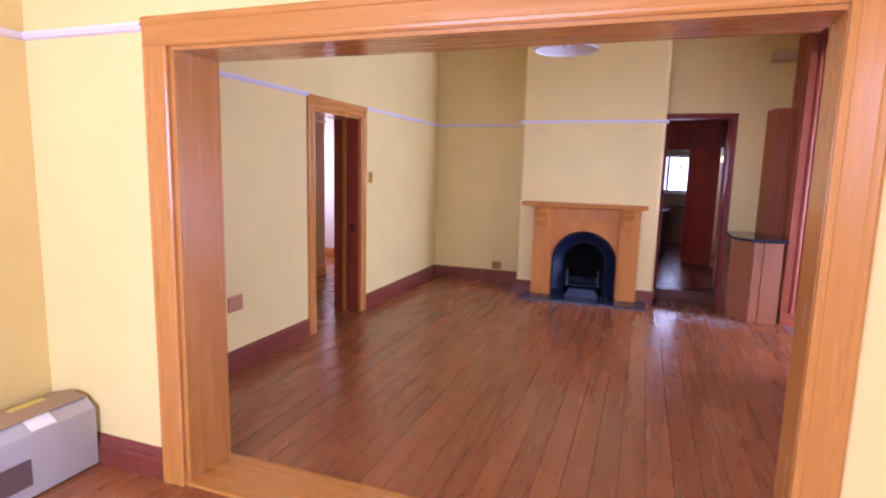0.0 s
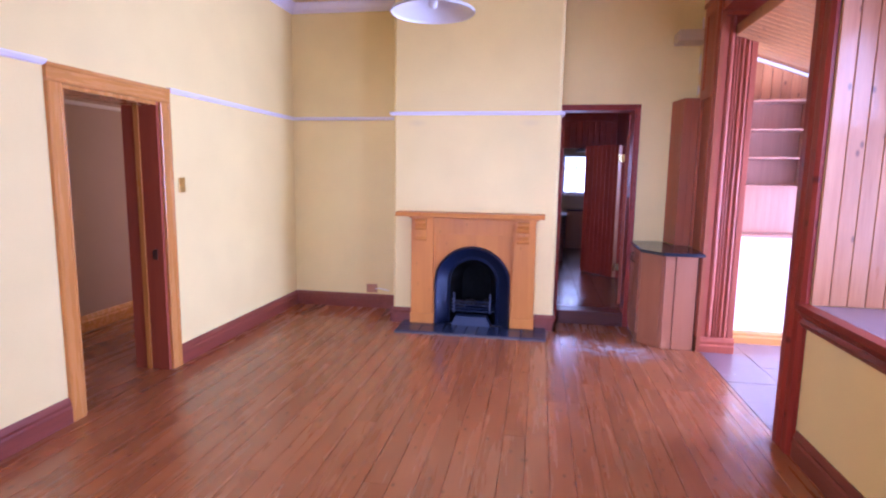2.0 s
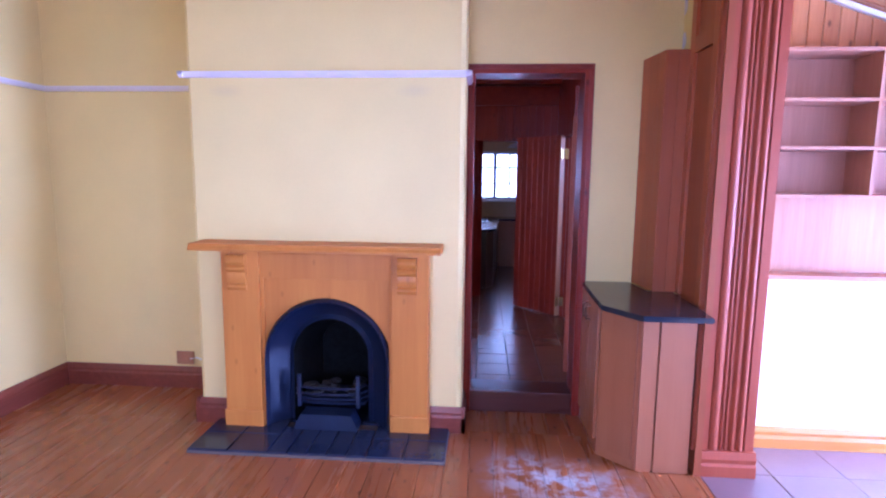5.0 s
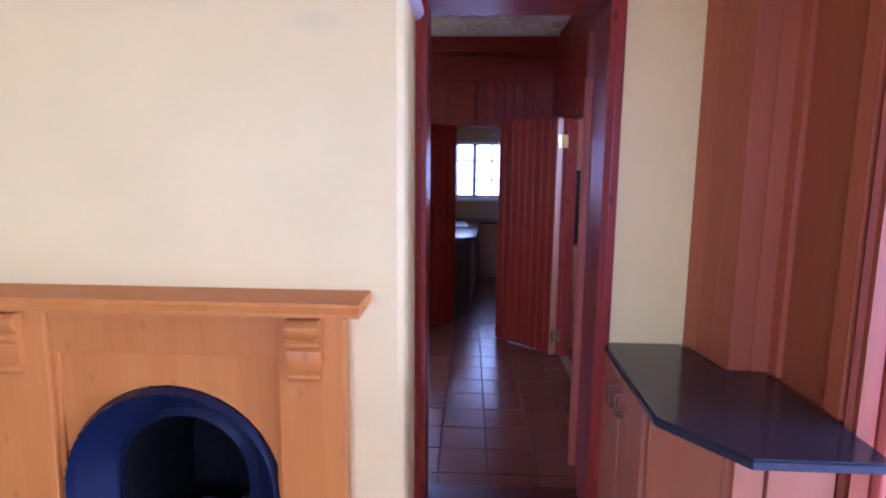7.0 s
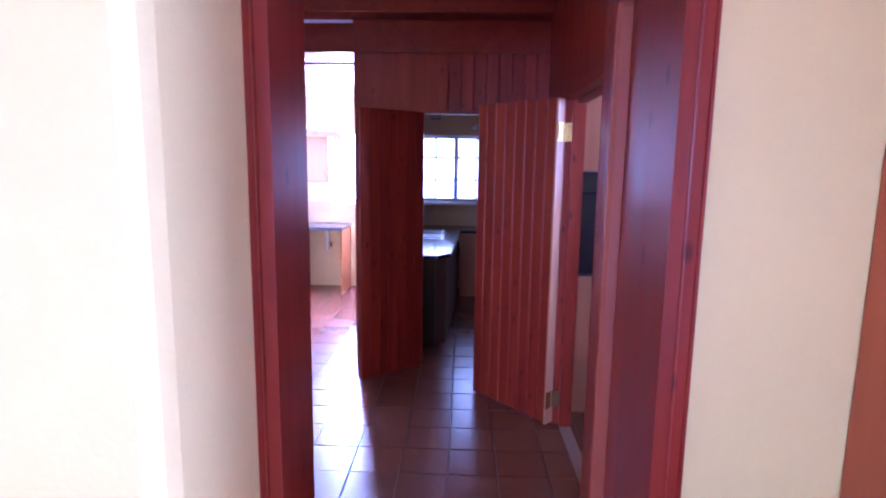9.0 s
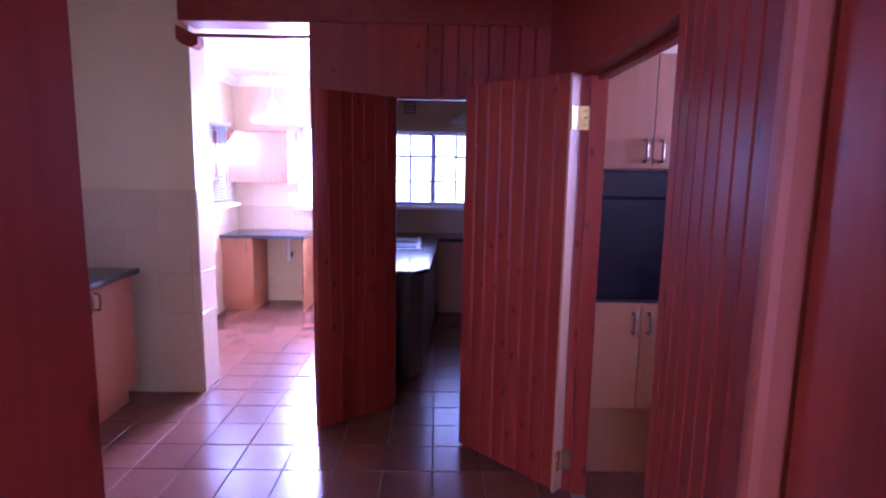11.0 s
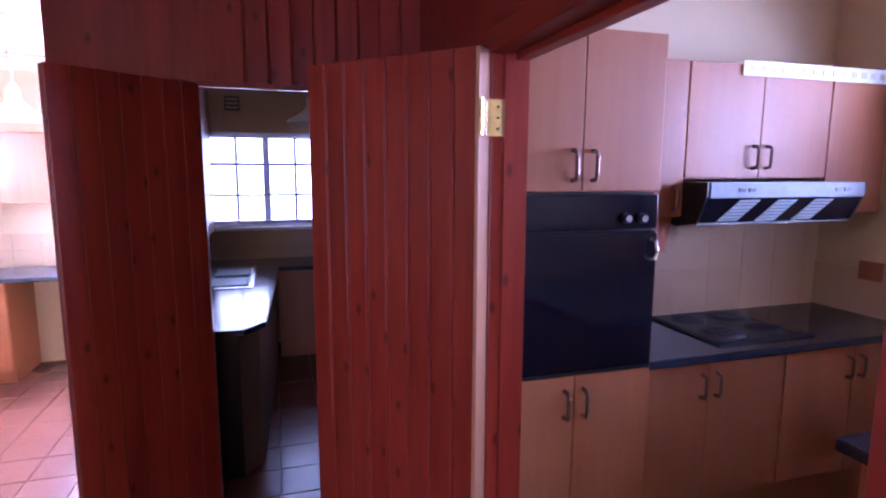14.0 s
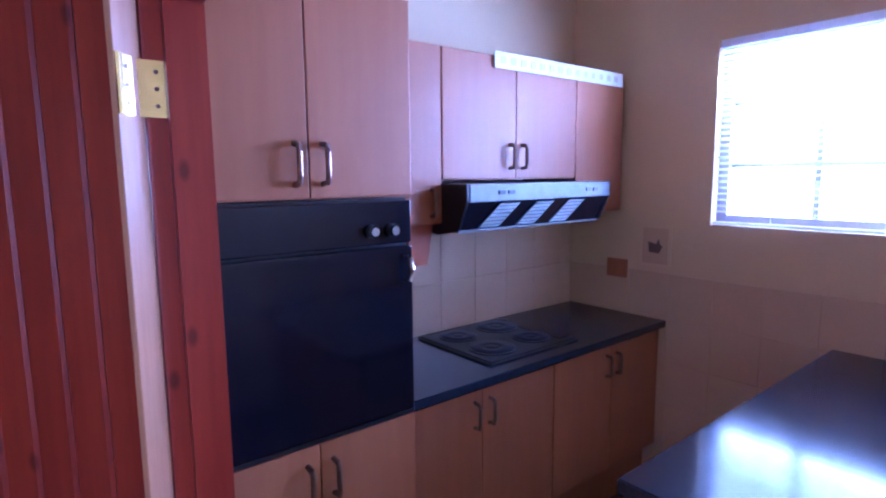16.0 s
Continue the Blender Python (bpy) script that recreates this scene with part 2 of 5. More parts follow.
BLACKGLASS = plain("black_oven_glass", (0.006, 0.006, 0.012), 0.12, 0, 0.0, 0.1, 30, 0.0)
BLACK = plain("black_enamel", (0.012, 0.012, 0.014), 0.3)
BRASS = plain("polished_brass", (0.80, 0.62, 0.28), 0.25, 1.0)
PEWTER = plain("dark_bronze_handle", (0.19, 0.115, 0.085), 0.35, 0.8)
BRICK = tile_material("brown_face_brick", (0.20, 0.13, 0.11), 0.4, 0.8, 0.6, 12)
CARD = paint("brown_cardboard", (0.36, 0.25, 0.14), 0.85)
CARDSIDE = paint("grey_printed_cardboard", (0.46, 0.44, 0.44), 0.8)
TAPE = plain("yellow_packing_tape", (0.62, 0.52, 0.10), 0.3)
PAPER = paint("white_paper", (0.80, 0.80, 0.78), 0.8)
WOODPLATE = wood("wooden_socket_plate", (0.36, 0.15, 0.06), (0.50, 0.25, 0.12), 0.4, "y")
# yellow wall paint with the far room's shade mixed into the colour
SHADED_YELLOW = paint("yellow_paint_shade_baked_in", (0.40, 0.28, 0.25), 0.6)
SHADE = paint("white_enamel_shade", (0.72, 0.71, 0.69), 0.3)
TIN = paint("pressed_tin_ceiling", (0.82, 0.79, 0.77), 0.28)
def slat_material():
    """Thin white slats that let some light through."""
    m, nt, b = material("white_blind_slat")
    v = noise_at(nt, coords(nt, (1, 1, 1)), 25, 3)
    c = ramp(nt, v, [(0.3, (0.74, 0.73, 0.75)), (0.7, (0.82, 0.81, 0.82))])
    thin = nt.nodes.new("ShaderNodeBsdfTranslucent")
    mix = nt.nodes.new("ShaderNodeMixShader")
    mix.inputs[0].default_value = 0.4
    b.inputs["Roughness"].default_value = 0.4
    nt.links.new(c, b.inputs["Base Color"])
    nt.links.new(c, thin.inputs["Color"])
    nt.links.new(b.outputs[0], mix.inputs[1])
    nt.links.new(thin.outputs[0], mix.inputs[2])
    nt.links.new(mix.outputs[0], nt.nodes["Material Output"].inputs["Surface"])
    return m


SLATMAT = slat_material()
FRAMEPAINT = paint("brown_window_paint", (0.14, 0.09, 0.085), 0.4)
# pale colour of the blind's reflection on the hood visor
VISOR_REFLECTION = plain("pale_visor_reflection", (0.42, 0.47, 0.48), 0.35, 0.3)
WINDOWGREY = paint("lilac_grey_window_paint", (0.34, 0.31, 0.38), 0.4)
HOODGREY = plain("grey_hood_metal", (0.12, 0.125, 0.13), 0.4, 0.2)
GLASS = glass_material()
for m, level in ((SOOT, 0.1), (ASH, 0.1), (REDWOOD, 0.28), (REDWOOD_H, 0.28), (MANTEL, 0.25), (PANEL, 0.28), (COLUMN, 0.35)):
    m.node_tree.nodes["Principled BSDF"].inputs["Specular IOR Level"].default_value = level
GROUND = paint("pale_yard_ground", (0.42, 0.38, 0.30), 0.9)

# ---- building helpers ----


def link(name, bm, mat, parent=None, label=""):
    me = bpy.data.meshes.new(name)
    bmesh.ops.recalc_face_normals(bm, faces=bm.faces)
    bm.to_mesh(me)
    bm.free()
    for m in mat if isinstance(mat, (list, tuple)) else [mat]:
        me.materials.append(m)
    ob = new(name, me)
    ob.parent = parent
    if label:
        ob["label"] = label
    return ob


def part(name, bm, mat, parent, label=""):
    return link(name, bm, mat, parent, label)


def structure(name, bm, mat, label=""):
    return tagged(link(name, bm, mat), label=label, kind="structure")


def thing(name, label, category, at=(0, 0, 0), turn=0.0, group=""):
    ob = new(name)
    ob.empty_display_size = 0.1
    ob.matrix_basis = pose(*at, 0, 0, turn)
    return tagged(ob, label, category, group)


def cuboid(bm, a, b, bevel=0.0):
    """A box between two corners."""
    x0, y0, z0 = (min(p, q) for p, q in zip(a, b))
    x1, y1, z1 = (max(p, q) for p, q in zip(a, b))
    vs = [bm.verts.new(p) for p in ((x0, y0, z0), (x1, y0, z0), (x1, y1, z0), (x0, y1, z0),
                                    (x0, y0, z1), (x1, y0, z1), (x1, y1, z1), (x0, y1, z1))]
    fs = [bm.faces.new([vs[i] for i in f]) for f in ((3, 2, 1, 0), (4, 5, 6, 7), (0, 1, 5, 4), (1, 2, 6, 5), (2, 3, 7, 6), (3, 0, 4, 7))]
    if bevel:
        es = {e for f in fs for e in f.edges}
        bmesh.ops.bevel(bm, geom=list(es), offset=bevel, segments=2, affect="EDGES", profile=0.6)
    return bm


def box(a, b, bevel=0.0):
    return cuboid(bmesh.new(), a, b, bevel)


def extrude(bm, prof, origin, u, v, along):
    """A profile of (a, b) points laid out along u and v at origin, drawn out along a vector."""
    o, u, v, w = Vector(origin), Vector(u), Vector(v), Vector(along)
    r0 = [bm.verts.new(o + a * u + b * v) for a, b in prof]
    r1 = [bm.verts.new(p.co + w) for p in r0]
    n = len(prof)
    for i in range(n):
        bm.faces.new((r0[i], r0[(i + 1) % n], r1[(i + 1) % n], r1[i]))
    bm.faces.new(r0[::-1])
    bm.faces.new(r1)
    return bm


def mould(prof, origin, u, v, along):
    return extrude(bmesh.new(), prof, origin, u, v, along)


def tube(bm, path, radius, sides=8):
    """A round bar along a path of points."""
    pts = [Vector(p) for p in path]
    rings = []
    for i, p in enumerate(pts):
        d = (pts[min(i + 1, len(pts) - 1)] - pts[max(i - 1, 0)]).normalized()
        a = d.orthogonal().normalized()
        c = d.cross(a)
        rings.append([bm.verts.new(p + radius * (math.cos(k * math.tau / sides) * a + math.sin(k * math.tau / sides) * c)) for k in range(sides)])
    for r, s in zip(rings, rings[1:]):
        k0 = min(range(sides), key=lambda k: (s[k].co - r[0].co).length)
        for k in range(sides):
            bm.faces.new((r[k], r[(k + 1) % sides], s[(k + 1 + k0) % sides], s[(k + k0) % sides]))
    bm.faces.new(rings[0][::-1])
    bm.faces.new(rings[-1])
    return bm


def lathe(prof, sides=32, at=(0, 0, 0)):
    """A body of revolution round z from (radius, height) points."""
    bm = bmesh.new()
    o = Vector(at)
    rings = [[bm.verts.new(o + Vector((r * math.cos(k * math.tau / sides), r * math.sin(k * math.tau / sides), z))) for k in range(sides)] for r, z in prof]
    for r, s in zip(rings, rings[1:]):
        for k in range(sides):
            f = bm.faces.new((r[k], r[(k + 1) % sides], s[(k + 1) % sides], s[k]))
            f.smooth = True
    return bm


def wall_box(name, axis, t0, t1, a0, a1, z0, z1, mat, holes=(), label=""):
    """A wall with thickness t0..t1 across axis, running a0..a1, with openings (a0, a1, z0, z1) through it."""
    bm = bmesh.new()
    cuts = sorted({a0, a1, *(h for o in holes for h in o[:2])})
    for p, q in zip(cuts, cuts[1:]):
        mid, spans = (p + q) / 2, [(z0, z1)]
        for o in holes:
            if o[0] < mid < o[1]:
                spans = [s for lo, hi in spans for s in ((lo, min(hi, o[2])), (max(lo, o[3]), hi)) if s[1] - s[0] > 1e-4]
        for lo, hi in spans:
            if axis == "x":
                cuboid(bm, (t0, p, lo), (t1, q, hi))
            else:
                cuboid(bm, (p, t0, lo), (q, t1, hi))
    return structure(name, bm, mat, label)


BOARDS = {}


def board_mesh(w, h, t, mat, chamfer=0.004):
    """A board lying in x (width) and z (length), thickness towards -y, its front edges chamfered; shared between alike boards."""
    key = (round(w, 3), round(h, 3), round(t, 3), mat.name)
    if key not in BOARDS:
        bm = mould([(0, 0), (w, 0), (w, t - chamfer), (w - chamfer, t), (chamfer, t), (0, t - chamfer)], (0, 0, 0), (1, 0, 0), (0, -1, 0), (0, 0, h))
        me = bpy.data.meshes.new("board")
        bmesh.ops.recalc_face_normals(bm, faces=bm.faces)
        bm.to_mesh(me)
        bm.free()
        me.materials.append(mat)
        BOARDS[key] = me
    return BOARDS[key]


def piece(name, me, parent, m):
    ob = new(name, me)
    ob.parent = parent
    ob.matrix_basis = m
    return ob


def tile_mesh(w, d, t, mat, bevel=0.0025):
    """A flat tile in x and y with softened upper edges."""
    key = ("tile", round(w, 3), round(d, 3), round(t, 3), mat.name)
    if key not in BOARDS:
        bm = bmesh.new()
        lo = [bm.verts.new(p) for p in ((0, 0, 0), (w, 0, 0), (w, d, 0), (0, d, 0))]
        md = [bm.verts.new((v.co.x, v.co.y, t - bevel)) for v in lo]
        hi = [bm.verts.new(p) for p in ((bevel, bevel, t), (w - bevel, bevel, t), (w - bevel, d - bevel, t), (bevel, d - bevel, t))]
        for r, s in ((lo, md), (md, hi)):
            for k in range(4):
                bm.faces.new((r[k], r[(k + 1) % 4], s[(k + 1) % 4], s[k]))
        bm.faces.new(hi)
        me = bpy.data.meshes.new("tile")
        bmesh.ops.recalc_face_normals(bm, faces=bm.faces)
        bm.to_mesh(me)
        bm.free()
        me.materials.append(mat)
        BOARDS[key] = me
    return BOARDS[key]


K = 0.144        # the kitchen's floor
CEIL = 3.49      # the lounge's ceiling
LX, BY, DY = -3.41, 6.65, 6.44  # the lounge's left wall, alcove wall and kitchen-door wall
CB = 6.105       # front of the chimney breast
SKIRTING = [(0, 0), (0.024, 0), (0.024, 0.10), (0.018, 0.115), (0.020, 0.13), (0.012, 0.15), (0.006, 0.165), (0, 0.165)]
RAIL = [(0, -0.018), (0.02, -0.012), (0.034, 0.006), (0.034, 0.016), (0, 0.02)]
CORNICE = [(0, 0), (0.012, 0), (0.02, 0.012), (0.05, 0.03), (0.08, 0.07), (0.10, 0.085), (0.10, 0.10), (0, 0.10)]
CASING = [(0, 0), (0, 0.019), (0.008, 0.024), (0.020, 0.025), (0.025, 0.022), (0.092, 0.024), (0.098, 0.029), (0.116, 0.030), (0.125, 0.024), (0.125, 0)]


def skirting(pts, mat=SKIRT, z=0.0):
    """Skirting boards along stretches (from, to, way into the room)."""
    for (x0, y0), (x1, y1), n in pts:
        structure("baseboard", mould(SKIRTING, (x0, y0, z), (*n, 0), (0, 0, 1), (x1 - x0, y1 - y0, 0)), mat, "mahogany-stained moulded wooden skirting board")


def rails(pts, z, prof=RAIL, mat=LILAC, name="picture_rail", label="white-lilac painted picture rail on the yellow wall"):
    for (x0, y0), (x1, y1), n in pts:
        structure(name, mould(prof, (x0, y0, z), (*n, 0), (0, 0, 1), (x1 - x0, y1 - y0, 0)), mat, label)


def casing(name, axis, face, way, a0, a1, top, mat, head_mat, z0=0.0, width=0.125, depth=1.0, label=""):
    """Architrave round a doorway a0..a1 up to top, on the wall face across axis, standing out along way."""
    prof = [(a * width / 0.125, b * depth) for a, b in CASING]
    u, v = ((0, 1, 0), (way, 0, 0)) if axis == "x" else ((1, 0, 0), (0, way, 0))
    neg = tuple(-c for c in u)

    def at(a, z):
        return (face, a, z) if axis == "x" else (a, face, z)
    holder = tagged(new(name), label=label, kind="structure")
    part("casing_leg", mould(prof, at(a0, z0), neg, v, (0, 0, top - z0)), mat, holder)
    part("casing_leg", mould(prof, at(a1, z0), u, v, (0, 0, top - z0)), mat, holder)
    part("casing_head", mould(prof, at(a0 - width, top), (0, 0, 1), v, tuple(c * (a1 - a0 + 2 * width) for c in u)), head_mat, holder)
    return holder

# ---- the large structure ----
structure("ground", box((-60, -60, -0.4), (60, 60, -0.3)), GROUND, "pale dry yard round the house")
# dining room, where the walk begins
wall_box("wall_dining_left", "x", -3.76, -3.48, -4.2, 0.94, 0, CEIL, YELLOW, label="yellow painted plaster wall")
wall_box("wall_dining_back", "y", -4.48, -4.2, -3.76, 1.28, 0, CEIL, YELLOW, [(-3.4, -0.8, 0.9, 2.5)], "yellow painted wall with a wide window")
wall_box("wall_dining_right", "x", 1.0, 1.28, -4.2, 0.94, 0, CEIL, YELLOW, [(-2.9, -1.1, 0.9, 2.5)], "yellow painted wall with a window")
wall_box("wall_opening_left", "y", 0.94, 1.22, -3.76, -2.56, 0, CEIL, YELLOW, label="yellow painted wall beside the wide opening")
wall_box("wall_opening_head", "y", 0.94, 1.22, -2.56, 0.02, 2.09, CEIL, YELLOW, label="yellow painted wall over the wide opening")
wall_box("wall_opening_right", "y", 0.94, 1.12, 0.02, 1.28, 0, CEIL, YELLOW, label="yellow painted wall beside the wide opening")
# lounge
wall_box("wall_lounge_left", "x", -3.71, LX, 1.22, 6.93, 0, CEIL, YELLOW, [(3.40, 4.28, 0, 2.11)], "yellow painted plaster wall with a doorway")
wall_box("wall_alcove", "y", BY, 6.93, LX, -2.5, 0, CEIL, YELLOW, label="yellow painted wall of the alcove")
wall_box("wall_alcove_right", "y", BY, 6.69, -2.5, -0.336, 0, CEIL, YELLOW, label="yellow painted wall behind the chimney breast")
breast = bmesh.new()
extrude(breast, [(0, 0), (0, -0.5), (0.008, -0.525), (0.03, -0.542), (0.43, -0.542), (0.43, 0)], (-2.05, BY - 0.003, 0), (1, 0, 0), (0, 1, 0), (0, 0, CEIL))
extrude(breast, [(0, 0), (0, -0.542), (0.353, -0.542), (0.377, -0.527), (0.385, -0.5), (0.385, 0)], (-0.72, BY - 0.003, 0), (1, 0, 0), (0, 1, 0), (0, 0, CEIL))
cuboid(breast, (-1.62, CB, 0.9), (-0.72, BY - 0.003, CEIL))
structure("chimney_breast", breast, breast_paint(), "yellow painted chimney breast with softly rounded corners")
structure("hearth_slab", box((-1.62, CB, -0.02), (-0.72, BY, 0.028)), SLATE, "dark hearth slab under the grate")
structure("fire_recess", box((-1.64, BY - 0.02, 0.0), (-0.70, BY - 0.003, 0.95)), SOOT, "sooty back of the fire recess")
wall_box("wall_kitchen_door", "y", DY, 6.64, -0.335, 1.28, 0, CEIL, YELLOW, [(-0.315, 0.43, 0, 2.30)], "yellow painted wall with the kitchen doorway")
wall_box("wall_lounge_right", "x", 1.0, 1.28, 1.12, DY, 0, CEIL, YELLOW, [(1.60, 3.75, 0.85, 2.62), (4.0, 5.76, 0, 3.04)], "yellow painted wall with a deep window and a wide opening")
structure("ceiling", box((-3.76, -4.48, CEIL), (1.28, 6.93, CEIL + 0.1)), CEILING, "yellow painted ceiling")
rails([((LX, 1.22), (LX, 3.29), (1, 0)), ((LX, 4.39), (LX, BY), (1, 0)), ((LX, BY), (-2.055, BY), (0, -1)),
       ((-2.05, BY), (-2.05, CB - 0.034), (-1, 0)), ((-2.084, CB), (-0.301, CB), (0, -1)), ((-0.335, CB - 0.034), (-0.335, DY - 0.03), (1, 0))], 2.215)
rails([((-3.48, 0.94), (-2.69, 0.94), (0, -1)), ((0.122, 0.94), (1.0, 0.94), (0, -1)), ((-3.48, -4.2), (-3.48, 0.94), (1, 0))], 2.18)
rails([((LX, 1.22), (LX, BY), (1, 0)), ((LX, BY), (-2.055, BY), (0, -1)), ((-2.05, BY), (-2.05, CB - 0.10), (-1, 0)), ((-2.15, CB), (-0.235, CB), (0, -1)),
       ((-0.335, CB - 0.10), (-0.335, DY), (1, 0)), ((-0.335, DY), (1.0, DY), (0, -1)), ((1.0, DY), (1.0, 1.22), (-1, 0)), ((LX, 1.22), (0.02, 1.22), (0, 1))],
      CEIL - 0.10, CORNICE, LILAC, "cornice", "white-lilac moulded plaster cornice")
rails([((-3.48, -4.2), (-3.48, 0.94), (1, 0)), ((-3.48, 0.94), (1.0, 0.94), (0, -1))], CEIL - 0.10, CORNICE, LILAC, "cornice", "white-lilac moulded plaster cornice")
skirting([((LX, 1.22), (LX, 3.29), (1, 0)), ((LX, 4.39), (LX, BY), (1, 0)), ((LX, BY), (-2.055, BY), (0, -1)), ((-2.05, BY), (-2.05, CB - 0.024), (-1, 0)),
          ((-2.074, CB), (-1.83, CB), (0, -1)), ((-0.535, CB), (-0.311, CB), (0, -1)), ((-0.335, CB - 0.024), (-0.335, DY - 0.03), (1, 0)),
          ((1.0, 1.22), (1.0, 3.74), (-1, 0)), ((-3.48, 0.94), (-2.69, 0.94), (0, -1)), ((0.122, 0.94), (1.0, 0.94), (0, -1)), ((-3.48, -4.2), (-3.48, -0.5), (1, 0))])
# cased opening between the rooms
casing("opening_casing", "y", 0.94, -1, -2.56, -0.010, 2.09, ORANGE, ORANGE_Y, width=0.13, label="varnished orange pine architrave round the wide opening")
lin = tagged(new("opening_lining"), label="varnished orange pine lining of the wide opening", kind="structure")
part("lining_leg", box((-2.56, 0.94, 0.02), (-2.535, 1.22, 2.09)), ORANGE, lin)
part("lining_leg", box((-0.012, 0.94, 0.02), (0.019, 1.118, 2.09)), ORANGE, lin)
part("lining_head", box((-2.535, 0.94, 2.074), (-0.013, 1.22, 2.09)), ORANGE_Y, lin)
part("threshold", box((-2.56, 0.93, 0.0), (0.0, 1.25, 0.016), 0.004), ORANGE_Y, lin, "worn orange pine threshold board")
# doorway in the lounge's left wall
casing("doorway_casing", "x", LX, 1, 3.40, 4.28, 2.11, ORANGE, ORANGE_D, width=0.112, label="varnished orange pine architrave of a doorway")
lin = tagged(new("doorway_lining"), label="varnished orange pine door lining with a latch keep", kind="structure")
part("lining_leg", box((-3.71, 3.40, 0), (LX, 3.425, 2.11)), ORANGE, lin)
part("lining_leg", box((-3.71, 4.255, 0), (LX, 4.28, 2.11)), COLUMN, lin, "red-stained door lining")
part("lining_head", box((-3.71, 3.425, 2.085), (LX, 4.255, 2.11)), ORANGE, lin)
part("door_stop", box((-3.60, 4.242, 0), (-3.56, 4.255, 2.085)), ORANGE, lin)
part("latch_keep", box((-3.50, 4.249, 0.90), (-3.46, 4.255, 0.98)), PEWTER, lin, "dark metal latch keep")
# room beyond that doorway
# mauve-brown here is the dimness of the room painted in
wall_box("wall_bedroom_far", "x", -5.1, -4.9, 1.6, 5.98, 0, 3.2, SHADED_YELLOW, label="yellow wall with its shade put into a mauve-brown colour")
wall_box("wall_bedroom_end", "y", 7.4, 7.6, -6.5, -3.71, 0, 3.2, WHITE, label="pale painted wall")
wall_box("wall_bedroom_side", "x", -6.7, -6.5, 1.6, 7.6, 0, 3.2, YELLOW, [(6.2, 7.1, 0.9, 2.3)], "yellow wall with a window")
wall_box("wall_bedroom_near", "y", 1.4, 1.6, -6.7, -3.71, 0, 3.2, YELLOW, label="yellow painted wall")
wall_box("wall_bedroom_close", "x", -3.71, -3.6, 6.93, 7.6, 0, 3.2, YELLOW, label="yellow painted wall")
structure("ceiling_bedroom", box((-6.7, 1.4, 3.2), (-3.71, 7.6, 3.3)), CEILING, "yellow painted ceiling")
rails([((-4.9, 1.6), (-4.9, 5.98), (1, 0))], 2.215)
skirting([((-4.9, 1.6), (-4.9, 5.98), (1, 0)), ((-6.5, 7.4), (-3.71, 7.4), (0, -1))], ORANGE_Y)

# kitchen doorway
casing("kitchen_doorway_casing", "y", DY, -1, -0.315, 0.43, 2.30, REDWOOD, REDWOOD_H, width=0.034, depth=0.8, label="red-stained pine architrave of the kitchen doorway")
lin = tagged(new("kitchen_doorway_lining"), label="red-stained pine door lining", kind="structure")
part("lining_leg", box((-0.315, DY - 0.02, 0), (-0.29, 6.64, 2.30)), REDWOOD, lin)
part("lining_leg", box((0.405, DY - 0.02, 0), (0.43, 6.64, 2.30)), REDWOOD, lin)
part("lining_head", box((-0.29, DY - 0.02, 2.275), (0.405, 6.64, 2.30)), REDWOOD, lin)
# polished red wood, its colour lowered to include the step's shade
part("threshold", box((-0.29, DY - 0.005, 0), (0.405, 6.66, K + 0.004), 0.006), wood("polished_threshold_shade_baked_in", (0.05, 0.012, 0.008), (0.09, 0.022, 0.014), 0.3, "x"), lin, "dark red polished threshold step, darkened further for its shade")

# kitchen hall
HALL = 2.80
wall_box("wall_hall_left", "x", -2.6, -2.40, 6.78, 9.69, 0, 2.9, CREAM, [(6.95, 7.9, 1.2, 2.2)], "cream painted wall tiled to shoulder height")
wall_box("wall_pier", "y", 9.69, 9.92, -2.6, -1.515, 0, 2.9, CREAM, label="cream painted pier tiled to shoulder height")
structure("door_frame_block", box((0.435, 6.645, 0), (0.64, 6.82, 2.9)), REDWOOD, "red-stained wooden framing behind the door")
wall_box("wall_hall_right", "x", 0.64, 0.712, 6.645, 8.69, 0, 2.9, REDWOOD, [(7.45, 8.575, 0, 2.04)], "red-stained wooden partition with a doorway")
wall_box("wall_hall_right_end", "x", 0.64, 0.664, 8.69, 9.52, 0, 2.9, REDWOOD, label="red-stained thin partition behind the oven tower")
wall_box("wall_hall_far", "y", 9.52, 9.62, -0.75, 0.74, 0, 2.9, REDWOOD, [(-0.25, 0.55, 0, 2.045)], "red-stained wooden partition with a doorway")
wall_box("wall_opening_side", "x", -0.75, -0.70, 9.62, 9.92, 0, 2.9, REDWOOD, label="red-stained end of the partition")
structure("ceiling_hall", box((-2.6, 6.70, HALL), (0.74, 9.69, HALL + 0.1)), TIN, "embossed pressed-tin ceiling panels")
structure("beam", box((-2.40, 9.30, 2.67), (0.64, 9.51, 2.80), 0.01), REDWOOD_H, "red-stained boxed ceiling beam")
structure("beam", box((-1.53, 9.58, 2.465), (-0.75, 9.80, 2.67), 0.01), REDWOOD_H, "red-stained beam over the scullery opening")
structure("curtain_rail", box((-1.515, 9.66, 2.392), (-0.75, 9.70, 2.412), 0.004), REDWOOD_H, "thin dark wooden rail across the opening")
wall_box("wall_over_opening", "y", 9.80, 9.92, -1.515, -0.75, 2.50, 2.9, WHITE, label="white painted strip over the opening")

